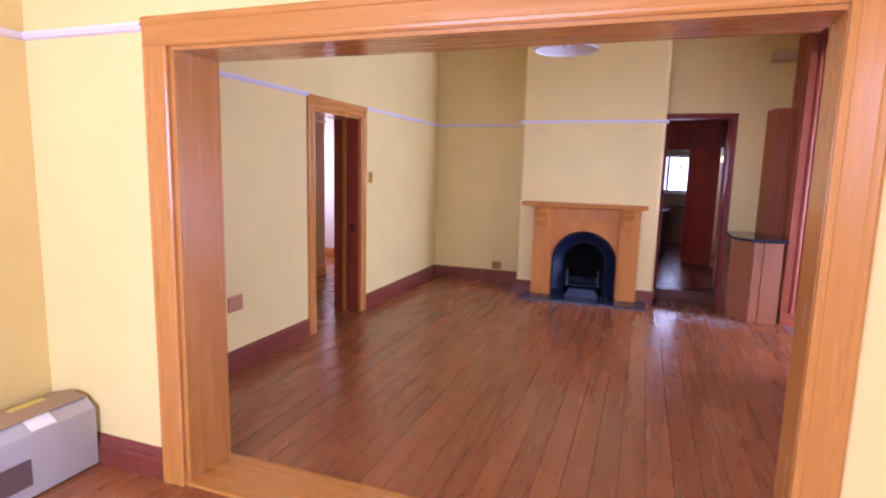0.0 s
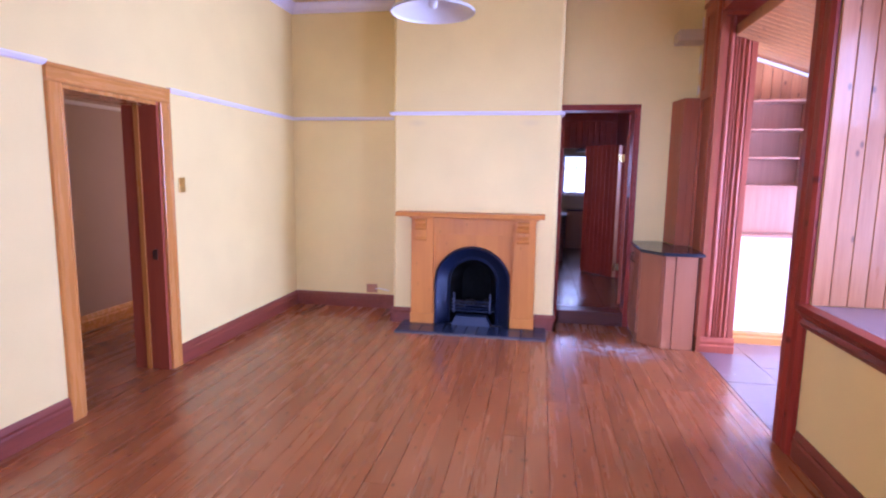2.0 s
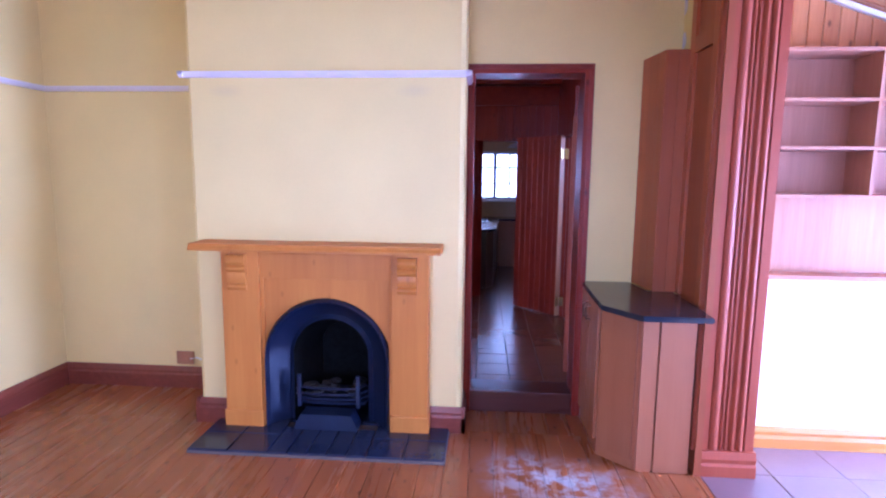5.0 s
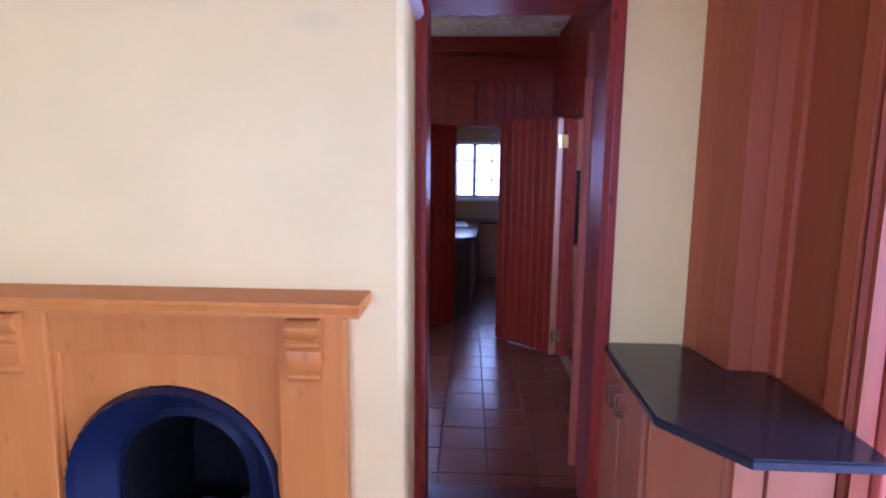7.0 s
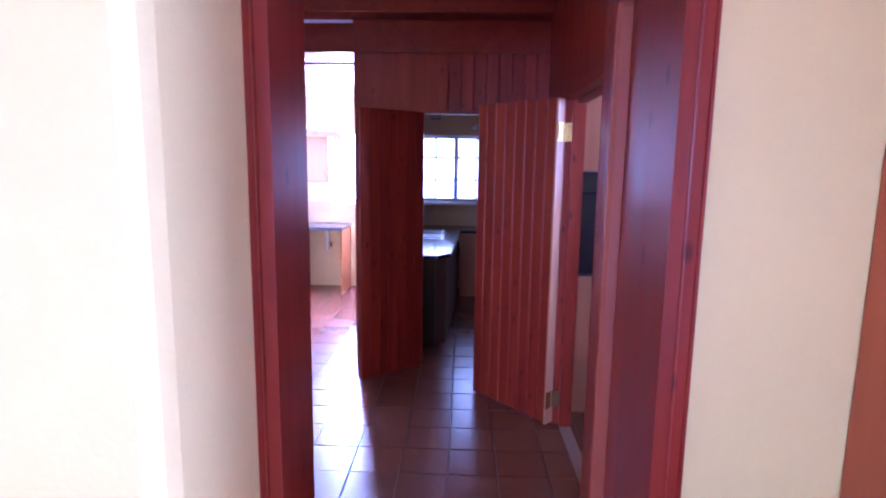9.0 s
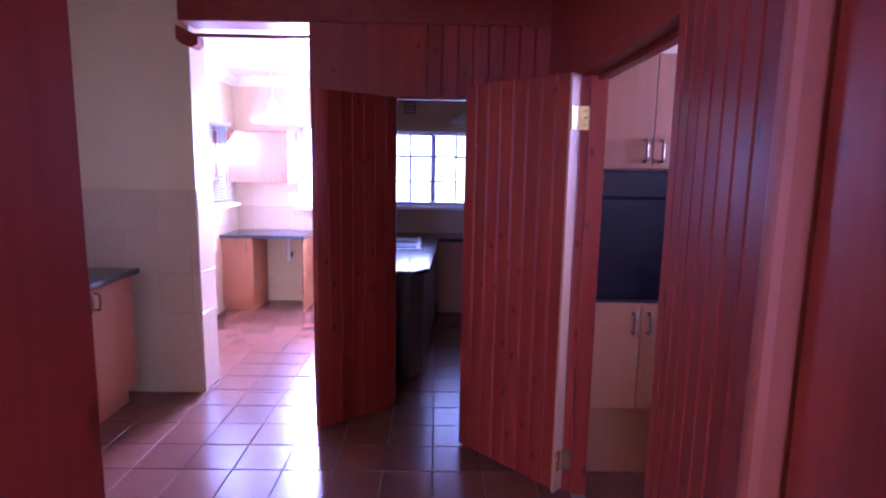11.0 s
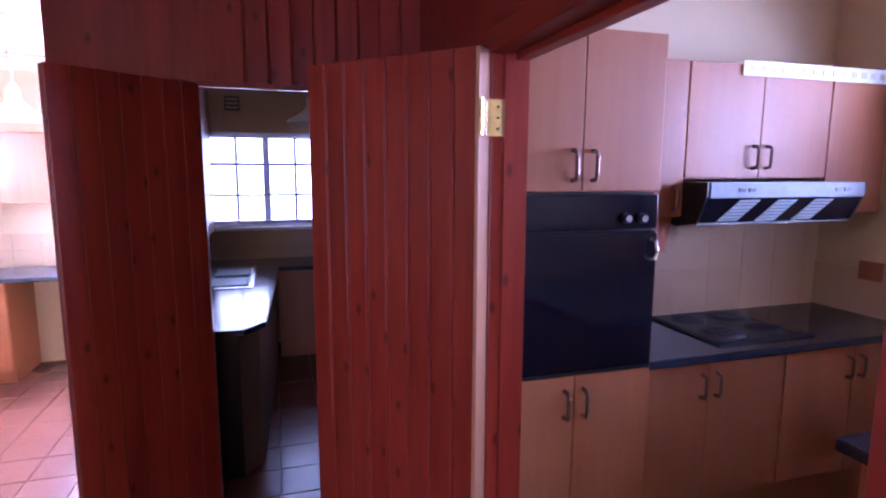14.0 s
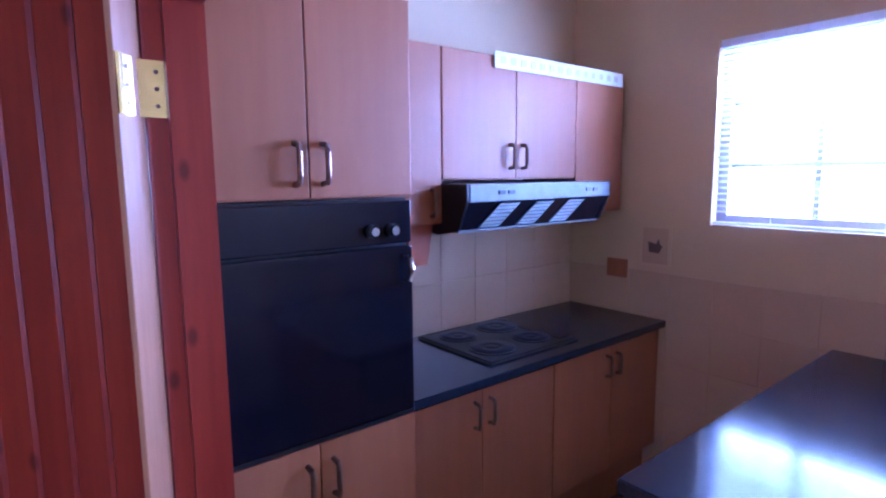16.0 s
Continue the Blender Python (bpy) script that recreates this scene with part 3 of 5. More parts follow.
# scullery beyond the opening, and the sink room beside it
wall_box("wall_scullery_left", "x", -2.36, -2.18, 9.92, 12.4, 0, 2.6, CREAM, [(11.05, 12.10, 1.24, 2.07)], "pale tiled wall with a window")
wall_box("wall_scullery_back", "y", 12.25, 12.43, -2.18, -0.70, 0, 2.6, CREAM, [(-1.50, -0.80, 1.20, 2.08)], "pale tiled wall with a window")
wall_box("wall_partition", "x", -0.75, -0.70, 9.92, 12.25, 0, 2.6, CREAM, label="partition between the scullery and the sink room")
structure("ceiling_scullery", box((-2.36, 9.92, 2.56), (-0.70, 12.43, 2.66)), WHITE, "white painted ceiling")
rails([((-2.18, 9.92), (-2.18, 12.25), (1, 0)), ((-2.18, 12.25), (-0.75, 12.25), (0, -1))], 2.46, CORNICE, WHITE, "cornice", "white moulded cornice")
wall_box("wall_sink_back", "y", 12.25, 12.43, -0.70, 2.3, 0, 2.6, CREAM, [(-0.54, 0.95, 1.22, 2.03)], "cream painted wall with a window over the sink")
wall_box("wall_sink_right", "x", 2.1, 2.3, 9.55, 12.25, 0, 2.6, CREAM, label="cream painted wall")
structure("ceiling_sink", box((-0.70, 9.62, 2.50), (2.3, 12.43, 2.6)), CREAM, "cream painted ceiling")

# kitchen beyond the right-hand doorway
wall_box("wall_kitchen_back", "y", 9.40, 9.55, 0.74, 3.03, 0, 2.9, CREAM, label="cream painted wall tiled behind the hob")
wall_box("wall_kitchen_right", "x", 2.85, 3.03, 6.2, 9.40, 0, 2.9, CREAM, [(7.10, 8.63, 1.473, 2.26)], "cream painted wall with a window")
wall_box("wall_kitchen_near", "y", 6.22, 6.4, 1.28, 3.03, 0, 2.9, CREAM, label="cream painted wall")
structure("ceiling_kitchen", box((0.74, 6.2, 2.9), (3.03, 9.55, 3.0)), CREAM, "cream painted ceiling")

# sunroom beyond the wide opening
wall_box("wall_sunroom_back", "y", 6.10, 6.22, 1.28, 4.2, 0, 3.2, PLASTER, label="rough white plaster wall")
wall_box("wall_sunroom_right", "x", 4.0, 4.2, 3.85, 6.10, 0, 2.6, PLASTER, [(4.1, 5.95, 0.5, 1.85)], "white plaster wall with a wide window")
wall_box("wall_sunroom_near", "y", 3.80, 3.95, 1.28, 4.2, 0, 3.2, PLASTER, [(1.9, 3.8, 0.85, 1.9)], "white plaster wall with a window")


def sheet(name, pts, thick, mat, label):
    """A flat slab over a quadrilateral."""
    bm = bmesh.new()
    lo = [bm.verts.new(p) for p in pts]
    hi = [bm.verts.new(Vector(p) + Vector((0, 0, thick))) for p in pts]
    bm.faces.new(lo)
    bm.faces.new(hi)
    for k in range(4):
        bm.faces.new((lo[k], lo[(k + 1) % 4], hi[(k + 1) % 4], hi[k]))
    return structure(name, bm, mat, label)


def slope(x):
    return 2.74 - 0.345 * (x - 1.35)


sheet("ceiling_sunroom", [(1.1, 3.95, slope(1.1) + 0.012), (4.2, 3.95, slope(4.2) + 0.012), (4.2, 6.10, slope(4.2) + 0.012), (1.1, 6.10, slope(1.1) + 0.012)], 0.08, TNG, "sloping knotty pine board ceiling")

# ---- floors (the boards and tiles themselves come last) ----
structure("floor_lounge_base", box((-6.7, -4.48, -0.1), (1.0, 6.63, -0.02)), GROUT, "dark subfloor under the boards")
structure("floor_bedroom_base", box((-6.7, 6.63, -0.1), (-3.41, 7.6, -0.02)), GROUT, "dark subfloor under the boards")
structure("floor_kitchen_base", box((-2.6, 6.64, -0.05), (3.03, 12.43, K - 0.008)), TILEGROUT, "grout bed of the tiled kitchen floor")
structure("floor_sunroom_base", box((1.0, 3.80, -0.1), (4.2, 6.22, -0.005)), SUNTILE, "grout bed of the tiled sunroom floor")
structure("floor_kitchen_near_base", box((1.28, 6.22, -0.05), (3.03, 6.64, K - 0.012)), GROUT, "grout bed of the tiled kitchen floor")

# ---- lounge things ----


def pendant(name, at, radius, height, rod_top, label, category="lamp", group=""):
    """A shallow white coolie shade on a rod."""
    x, y, z = at
    t = thing(name, label, category, (x, y, z), group=group)
    r = radius
    prof = [(r, 0), (r * 1.0, 0.008), (r * 0.93, 0.02), (r * 0.62, height * 0.36), (r * 0.34, height * 0.62), (r * 0.2, height * 0.9), (r * 0.14, height)]
    inner = [(p * 0.985, q - 0.006) for p, q in prof[::-1]]
    part("shade", lathe(prof + inner), SHADE, t, "white shallow cone shade")
    part("bulb", lathe([(0.002, 0.02), (0.03, 0.035), (0.035, 0.06), (0.02, 0.10), (0.015, 0.14), (0.002, 0.145)], 16), SHADE, t)
    part("holder", lathe([(0.002, height * 0.9), (0.03, height * 0.9), (0.034, height + 0.03), (0.014, height + 0.07), (0.002, height + 0.08)], 16), SHADE, t)
    part("rod", tube(bmesh.new(), [(0, 0, height + 0.05), (0, 0, rod_top - z - 0.012)], 0.007, 8), SHADE, t)
    part("rose", lathe([(0.002, rod_top - z - 0.03), (0.03, rod_top - z - 0.028), (0.05, rod_top - z - 0.004), (0.05, rod_top - z), (0.002, rod_top - z)], 20), SHADE, t)
    return t


pendant("pendant_lamp", (-1.29, 4.30, 2.70), 0.29, 0.17, CEIL, "white shallow cone pendant lamp hanging from the ceiling")


def socket(at, axis, way, w, h, label, plate=WOODPLATE, name="wall_socket", switches=1):
    """A wall plate with a small white insert."""
    x, y, z = at
    t = thing(name, label, "socket", (x, y, z), {("x", 1): 90, ("x", -1): -90, ("y", -1): 0, ("y", 1): 180}[(axis, way)])
    part("plate", box((-w / 2, -0.016, -h / 2), (w / 2, 0, h / 2), 0.004), plate, t)
    for k in range(switches):
        cx = (k - (switches - 1) / 2) * w / switches
        part("insert", box((cx - w * 0.2 / switches, -0.019, -h * 0.2), (cx + w * 0.2 / switches, -0.016, h * 0.2), 0.0015), plate, t)
    return t


socket((LX, 2.30, 0.53), "x", 1, 0.15, 0.12, "wooden double socket plate on the yellow wall", switches=2)
socket((LX, 4.51, 1.48), "x", 1, 0.075, 0.12, "brass-coloured light switch beside the doorway", BRASS, "light_switch")
plug = socket((-2.45, BY, 0.235), "y", -1, 0.13, 0.10, "wooden socket plate with a short loose cable")
part("cable", tube(bmesh.new(), [(0.05, -0.03, 0), (0.10, -0.03, 0.01), (0.15, -0.03, -0.005), (0.21, -0.03, -0.015)], 0.006, 6), PAPER, plug)


def cardboard_box():
    t = thing("cardboard_box", "long closed cardboard box with tape and a white label", "box", (-3.455, -0.50, 0.002))
    w, d, h, c = 0.33, 1.412, 0.345, 0.06
    part("body", mould([(0, 0), (w - 0.02, 0), (w, 0.01), (w, h - 0.03), (w - c, h + 0.02), (w * 0.5, h + 0.035), (c * 0.4, h), (0, h - 0.03)], (0, 0, 0), (1, 0, 0), (0, 0, 1), (0, d, 0)), CARDSIDE, t)
    flap = mould([(0, 0), (w * 0.43, 0.035), (w * 0.43, 0.039), (0, 0.004)], (c * 0.4, 0.01, h + 0.002), (1, 0, 0), (0, 0, 1), (0, d - 0.02, 0))
    part("flap", flap, CARD, t)
    part("flap", mould([(0, 0), (0.115, -0.016), (0.115, -0.012), (0, 0.005)], (w * 0.5 + 0.003, 0.01, h + 0.041), (1, 0, 0), (0, 0, 1), (0, d - 0.02, 0)), CARD, t)
    part("tape", box((w * 0.44, 1.10, h + 0.039), (w * 0.56, 1.27, h + 0.0475)), TAPE, t)
    part("paper_label", mould([(0, 0), (0.06, -0.042), (0.06, -0.038), (0, 0.004)], (w - 0.056, 1.09, h + 0.0205), (1, 0, 0), (0, 0, 1), (0, 0.12, 0)), PAPER, t, "white shipping label")
    part("printed_panel", box((w + 0.001, 0.62, 0.07), (w + 0.003, 1.08, 0.20)), FRAMEPAINT, t, "dark printed panel")


cardboard_box()


def arch(cx, r, spring, base, n=20):
    """Outline of a round-headed opening from its left foot over to its right foot, as (x, z)."""
    return [(cx - r, base)] + [(cx - r * math.cos(math.pi * k / n), spring + r * math.sin(math.pi * k / n)) for k in range(n + 1)] + [(cx + r, base)]


def arch_band(outer, inner, y_out, y_in):
    """The surface between two outlines of equally many points, at the depths y_out and y_in."""
    bm = bmesh.new()
    a = [bm.verts.new((x, y_out, z)) for x, z in outer]
    b = [bm.verts.new((x, y_in, z)) for x, z in inner]
    for i in range(len(a) - 1):
        f = bm.faces.new((a[i], a[i + 1], b[i + 1], b[i]))
        f.smooth = True
    return bm


def fireplace():
    cx, base = -1.18, 0.03
    t = thing("fireplace_surround", "oiled pine mantelpiece with carved corbels round an arched fireplace", "fireplace", (0, 0, 0))
    yf, yb = 6.005, CB - 0.003
    for x0, x1 in ((-1.825, -1.59), (-0.765, -0.54)):
        part("pilaster", box((x0, yf - 0.005, base), (x1, yb, 1.165), 0.004), MANTEL, t)
    # frieze and spandrel panel with the arch cut out
    out, n = arch(cx, 0.405, 0.46, base), 20
    bm = bmesh.new()
    x0, x1, top = -1.59, -0.765, 0.985
    outer = [(x0, base)] + [(x0 + (x1 - x0) * k / n, top) for k in range(n + 1)] + [(x1, base)]
    y = yf + 0.035
    a = [bm.verts.new((x, y, z)) for x, z in outer]
    b = [bm.verts.new((x, y, z)) for x, z in out]
    c = [bm.verts.new((x, yb, z)) for x, z in out]
    for i in range(len(a) - 1):
        bm.faces.new((a[i], a[i + 1], b[i + 1], b[i]))
        bm.faces.new((b[i], b[i + 1], c[i + 1], c[i]))
    part("arched_panel", bm, MANTEL, t)
    part("frieze", box((-1.59, yf + 0.018, 0.985), (-0.765, yb, 1.165), 0.003), MANTEL, t)
    part("inner_bead", box((-1.59, yf + 0.02, base), (-1.568, yf + 0.04, 0.985), 0.004), MANTEL, t)
    part("inner_bead", box((-0.787, yf + 0.02, base), (-0.765, yf + 0.04, 0.985), 0.004), MANTEL, t)
    shelf = [(0, 0), (0, 0.012), (0.012, 0.03), (0.012, 0.042), (0.24, 0.042), (0.24, 0)]
    part("mantel_shelf", mould(shelf, (-1.97, 5.882, 1.168), (0, 1, 0), (0, 0, 1), (1.51, 0, 0)), MANTEL, t)
    part("bed_mould", mould([(0, 0), (-0.03, 0.012), (-0.05, 0.025), (0, 0.025)], (-1.85, 6.03, 1.143), (0, 1, 0), (0, 0, 1), (1.335, 0, 0)), MANTEL, t)
    prof = [(0, 0)]
    for z0, z1, d, swell in ((0.0, 0.042, 0.012, 0.012), (0.046, 0.112, 0.022, 0.004), (0.116, 0.156, 0.024, 0.014), (0.160, 0.222, 0.034, 0.016)):
        prof += [(-d - swell * math.sin(math.pi * k / 6), z0 + (z1 - z0) * k / 6) for k in range(7)]
    prof += [(0, 0.222)]
    for x in (-1.775, -0.725):
        part("corbel", mould(prof, (x, yf - 0.006, 0.912), (0, 1, 0), (0, 0, 1), (0.115, 0, 0)), MANTEL, t, "carved scroll corbel")
    for x0, x1 in ((-1.833, -1.582), (-0.773, -0.532)):
        part("plinth_block", box((x0, yf - 0.014, base), (x1, yb, 0.135), 0.005), MANTEL, t)
    # cast-iron arched insert
    f = thing("cast_iron_fireplace", "black leaded cast-iron arched fireplace insert with a grate", "fireplace", (0, 0, 0))
    o2, rim, i1, i2 = arch(cx, 0.402, 0.46, base), arch(cx, 0.372, 0.46, base), arch(cx, 0.27, 0.465, base), arch(cx, 0.245, 0.465, base)
    mid = arch(cx, 0.387, 0.46, base)
    bm = arch_band(o2, mid, yf + 0.03, yf - 0.002)
    part("rim", bm, IRON, f)
    part("rim_inside", arch_band(mid, rim, yf - 0.002, yf + 0.03), IRON, f)
    part("splay", arch_band(rim, i1, yf + 0.03, yf + 0.14), IRON, f, "curved iron cheek with a dull blue sheen")
    part("inner_ring", arch_band(i1, i2, yf + 0.14, yf + 0.12), IRON, f)
    part("fire_chamber", arch_band(i2, arch(cx, 0.16, 0.44, base), yf + 0.12, yf + 0.50), SOOT, f)
    part("fire_back", box((cx - 0.25, yf + 0.49, base), (cx + 0.25, yf + 0.52, 0.78)), SOOT, f)
    for k in range(33):
        a = math.pi * (k + 0.5) / 33
        x, z = cx - 0.386 * math.cos(a), 0.46 + 0.386 * math.sin(a)
        part("bead", tube(bmesh.new(), [(x - 0.005 * math.cos(a), yf - 0.002, z + 0.005 * math.sin(a)), (x + 0.006 * math.cos(a), yf - 0.005, z - 0.006 * math.sin(a))], 0.003, 5), IRON, f)
    for k, (z, w, y) in enumerate(((0.17, 0.235, 6.07), (0.205, 0.235, 6.05), (0.24, 0.23, 6.04), (0.275, 0.225, 6.05))):
        bar = [(cx - w, y + 0.09, z), (cx - w * 0.8, y + 0.02, z), (cx - w * 0.4, y, z), (cx + w * 0.4, y, z), (cx + w * 0.8, y + 0.02, z), (cx + w, y + 0.09, z)]
        part("grate_bar", tube(bmesh.new(), bar, 0.008, 6), IRON, f)
    for x in (-0.19, 0.19):
        part("grate_post", box((cx + x - 0.012, 6.05, 0.15), (cx + x + 0.012, 6.075, 0.36), 0.004), IRON, f)
    part("fret", mould([(-0.2, 0), (0.2, 0), (0.2, 0.02), (0.16, 0.10), (-0.16, 0.10), (-0.2, 0.02)], (cx, 5.98, base), (1, 0, 0), (0, 0, 1), (0, 0.12, 0)), IRON, f, "iron ash-pan front")
    part("grate_floor", box((cx - 0.22, 6.11, 0.15), (cx + 0.22, 6.40, 0.165)), IRON, f)
    bm = bmesh.new()
    rng = random.Random(4)
    for k in range(26):
        p = Vector((cx + rng.uniform(-0.18, 0.18), rng.uniform(6.14, 6.36), 0.18 + rng.uniform(0, 0.06)))
        bmesh.ops.create_icosphere(bm, subdivisions=1, radius=rng.uniform(0.015, 0.04), matrix=Matrix.Translation(p) @ Matrix.Diagonal((1.3, 1, 0.6, 1)))
    tagged(link("ash", bm, ASH), "grey ash and cinders lying in the grate", "ash", kind="stuff")
    # hearth
    h = thing("hearth", "low hearth of dark blue glazed tiles in front of the fire", "hearth", (0, 0, 0))
    part("bed", box((-1.923, 5.68, 0.0), (-0.408, CB - 0.003, 0.018), 0.003), GROUT, h)
    xs = [-1.92 + 0.24 * k for k in range(3)] + [-1.325 + 0.115 * k for k in range(5)] + [-0.65, -0.41]
    for k in range(9):
        w = xs[k + 1] - xs[k] - 0.006
        if w > 0.15:
            for y, d in ((5.685, 0.215), (5.906, 0.215)):
                piece("hearth_tile", tile_mesh(w, d, 0.013, SLATE, 0.003), h, pose(xs[k] + 0.003, y, 0.0175))
        else:
            piece("hearth_tile", tile_mesh(w, 0.325, 0.013, SLATE, 0.003), h, pose(xs[k] + 0.003, 5.685, 0.0175))


fireplace()

# counter by the opening
BAR = [(0.466, DY - 0.002), (0.44, 6.40), (0.425, 5.74), (0.59, 5.512), (0.935, 5.512), (0.942, 5.70), (0.942, 6.142), (0.795, 6.165), (0.755, DY - 0.002)]


def slab(pts, z0, z1, bevel=0.0):
    bm = bmesh.new()
    f = bm.faces.new([bm.verts.new((x, y, z0)) for x, y in pts])
    r = bmesh.ops.extrude_face_region(bm, geom=[f])
    for v in (g for g in r["geom"] if isinstance(g, bmesh.types.BMVert)):
        v.co.z = z1
    if bevel:
        bmesh.ops.bevel(bm, geom=[e for e in bm.edges if abs(e.verts[0].co.z - e.verts[1].co.z) < 1e-5], offset=bevel, segments=2, affect="EDGES")
    return bm


def handle(parent, x, y, z, length=0.09, nx=0.0, ny=-1.0, mat=PEWTER):
    """An upright bow handle standing out along (nx, ny)."""
    h = length / 2
    p = [(x, y, z - h), (x + nx * 0.026, y + ny * 0.026, z - h + 0.004), (x + nx * 0.03, y + ny * 0.03, z - h + 0.02), (x + nx * 0.03, y + ny * 0.03, z + h - 0.02), (x + nx * 0.026, y + ny * 0.026, z + h - 0.004), (x, y, z + h)]
    return part("handle", tube(bmesh.new(), p, 0.0075, 8), mat, parent, "dark bronze bow handle")


def bar_counter():
    tagged(link("countertop", slab(BAR, 0.908, 0.938, 0.006), GRANITE), "charcoal laminate countertop with a clipped corner", "countertop")
    c = thing("corner_cabinet", "reddish beech corner cabinet with an angled front under a dark top", "cabinet")
    part("body", slab([(0.468, DY - 0.008), (0.468, 5.90), (0.64, 5.735), (0.935, 5.735), (0.935, 6.13), (0.79, 6.15), (0.75, DY - 0.008)], 0.0, 0.908), BARWOOD, c)
    d = part("door", box((0.45, 5.915, 0.09), (0.467, 6.17, 0.895), 0.003), BARWOOD, c)
    handle(d, 0.45, 6.13, 0.80, nx=-1, ny=0)
    d = part("door", box((0.45, 6.18, 0.09), (0.467, 6.425, 0.895), 0.003), BARWOOD, c)
    handle(d, 0.45, 6.215, 0.80, nx=-1, ny=0)
    u = Vector((0.172, -0.165, 0)).normalized()
    n = Vector((u.y, -u.x, 0))
    part("door", mould([(0, 0), (0.215, 0), (0.215, 0.016), (0, 0.016)], (0.478, 5.89, 0.06), u, n, (0, 0, 0.84)), BARWOOD, c)
    part("filler_strip", box((0.65, 5.718, 0.0), (0.735, 5.734, 0.90), 0.003), BARWOOD, c)
    part("front_panel", box((0.745, 5.715, 0.0), (0.933, 5.734, 0.90), 0.003), BARWOOD, c)
    part("edge_strip", box((0.45, 6.427, 0.0), (0.467, 6.437, 0.90)), PAPER, c, "chipped white edge strip")


bar_counter()


def panelling():
    """Wooden lining of the corner: a lower boarded part, and a tall framed part beside the opening."""
    t = tagged(new("panelling_corner"), label="brown cherry wall panel boards above the counter", kind="structure")
    for (ax, ay), (bx, by), n in (((0.764, DY - 0.003), (0.811, 6.138), 3), ((0.811, 6.138), (0.960, 6.131), 2)):
        u = Vector((bx - ax, by - ay, 0)) / n
        v = Vector((-u.y, u.x, 0)).normalized()
        length = u.length
        for k in range(n):
            prof = [(0.0006, 0), (0.0006, 0.017), (0.002, 0.018), (length - 0.002, 0.018), (length - 0.0006, 0.017), (length - 0.0006, 0)]
            foot = Vector((ax, ay, 0.939)) + u * k + v * 0.018
            part("board", mould(prof, foot, u.normalized(), -v, (0, 0, 1.416)), PANEL, t)
    t = tagged(new("panelling_frame"), label="tall framed wooden panelling beside the opening", kind="structure")
    x0, x1, y0, y1 = 0.944, 0.998, 5.70, 6.145
    part("panel", box((x0 + 0.018, y0, 0.0), (x1, y1, 3.16)), PANEL, t)
    part("stile", box((x0, y0 + 0.05, 0.94), (x0 + 0.022, y0 + 0.12, 3.16), 0.003), PANEL, t)
    part("stile", box((x0, y1 - 0.07, 0.94), (x0 + 0.022, y1, 3.16), 0.003), PANEL, t)
    for z0, z1 in ((2.32, 2.41), (3.07, 3.16)):
        part("rail", box((x0, y0 + 0.12, z0), (x0 + 0.022, y1 - 0.07, z1), 0.003), PANEL, t)
    part("cap", box((0.93, 5.66, 3.16), (0.998, 6.16, 3.20), 0.006), PANEL, t)
    # bare plaster left by a lost stretch of moulding in the corner
    for z, w, h in ((2.62, 0.05, 0.2), (2.95, 0.07, 0.22), (2.42, 0.06, 0.1)):
        bm = mould([(0, 0), (w * 0.8, h * 0.1), (w, h * 0.45), (w * 0.7, h * 0.9), (w * 0.2, h), (0, h * 0.8)], (0.9975, DY - 0.001, z), (0, -1, 0), (0, 0, 1), (-0.002, 0, 0))
        structure("plaster_patch", bm, LILAC, "bare white plaster patch in the corner")


panelling()


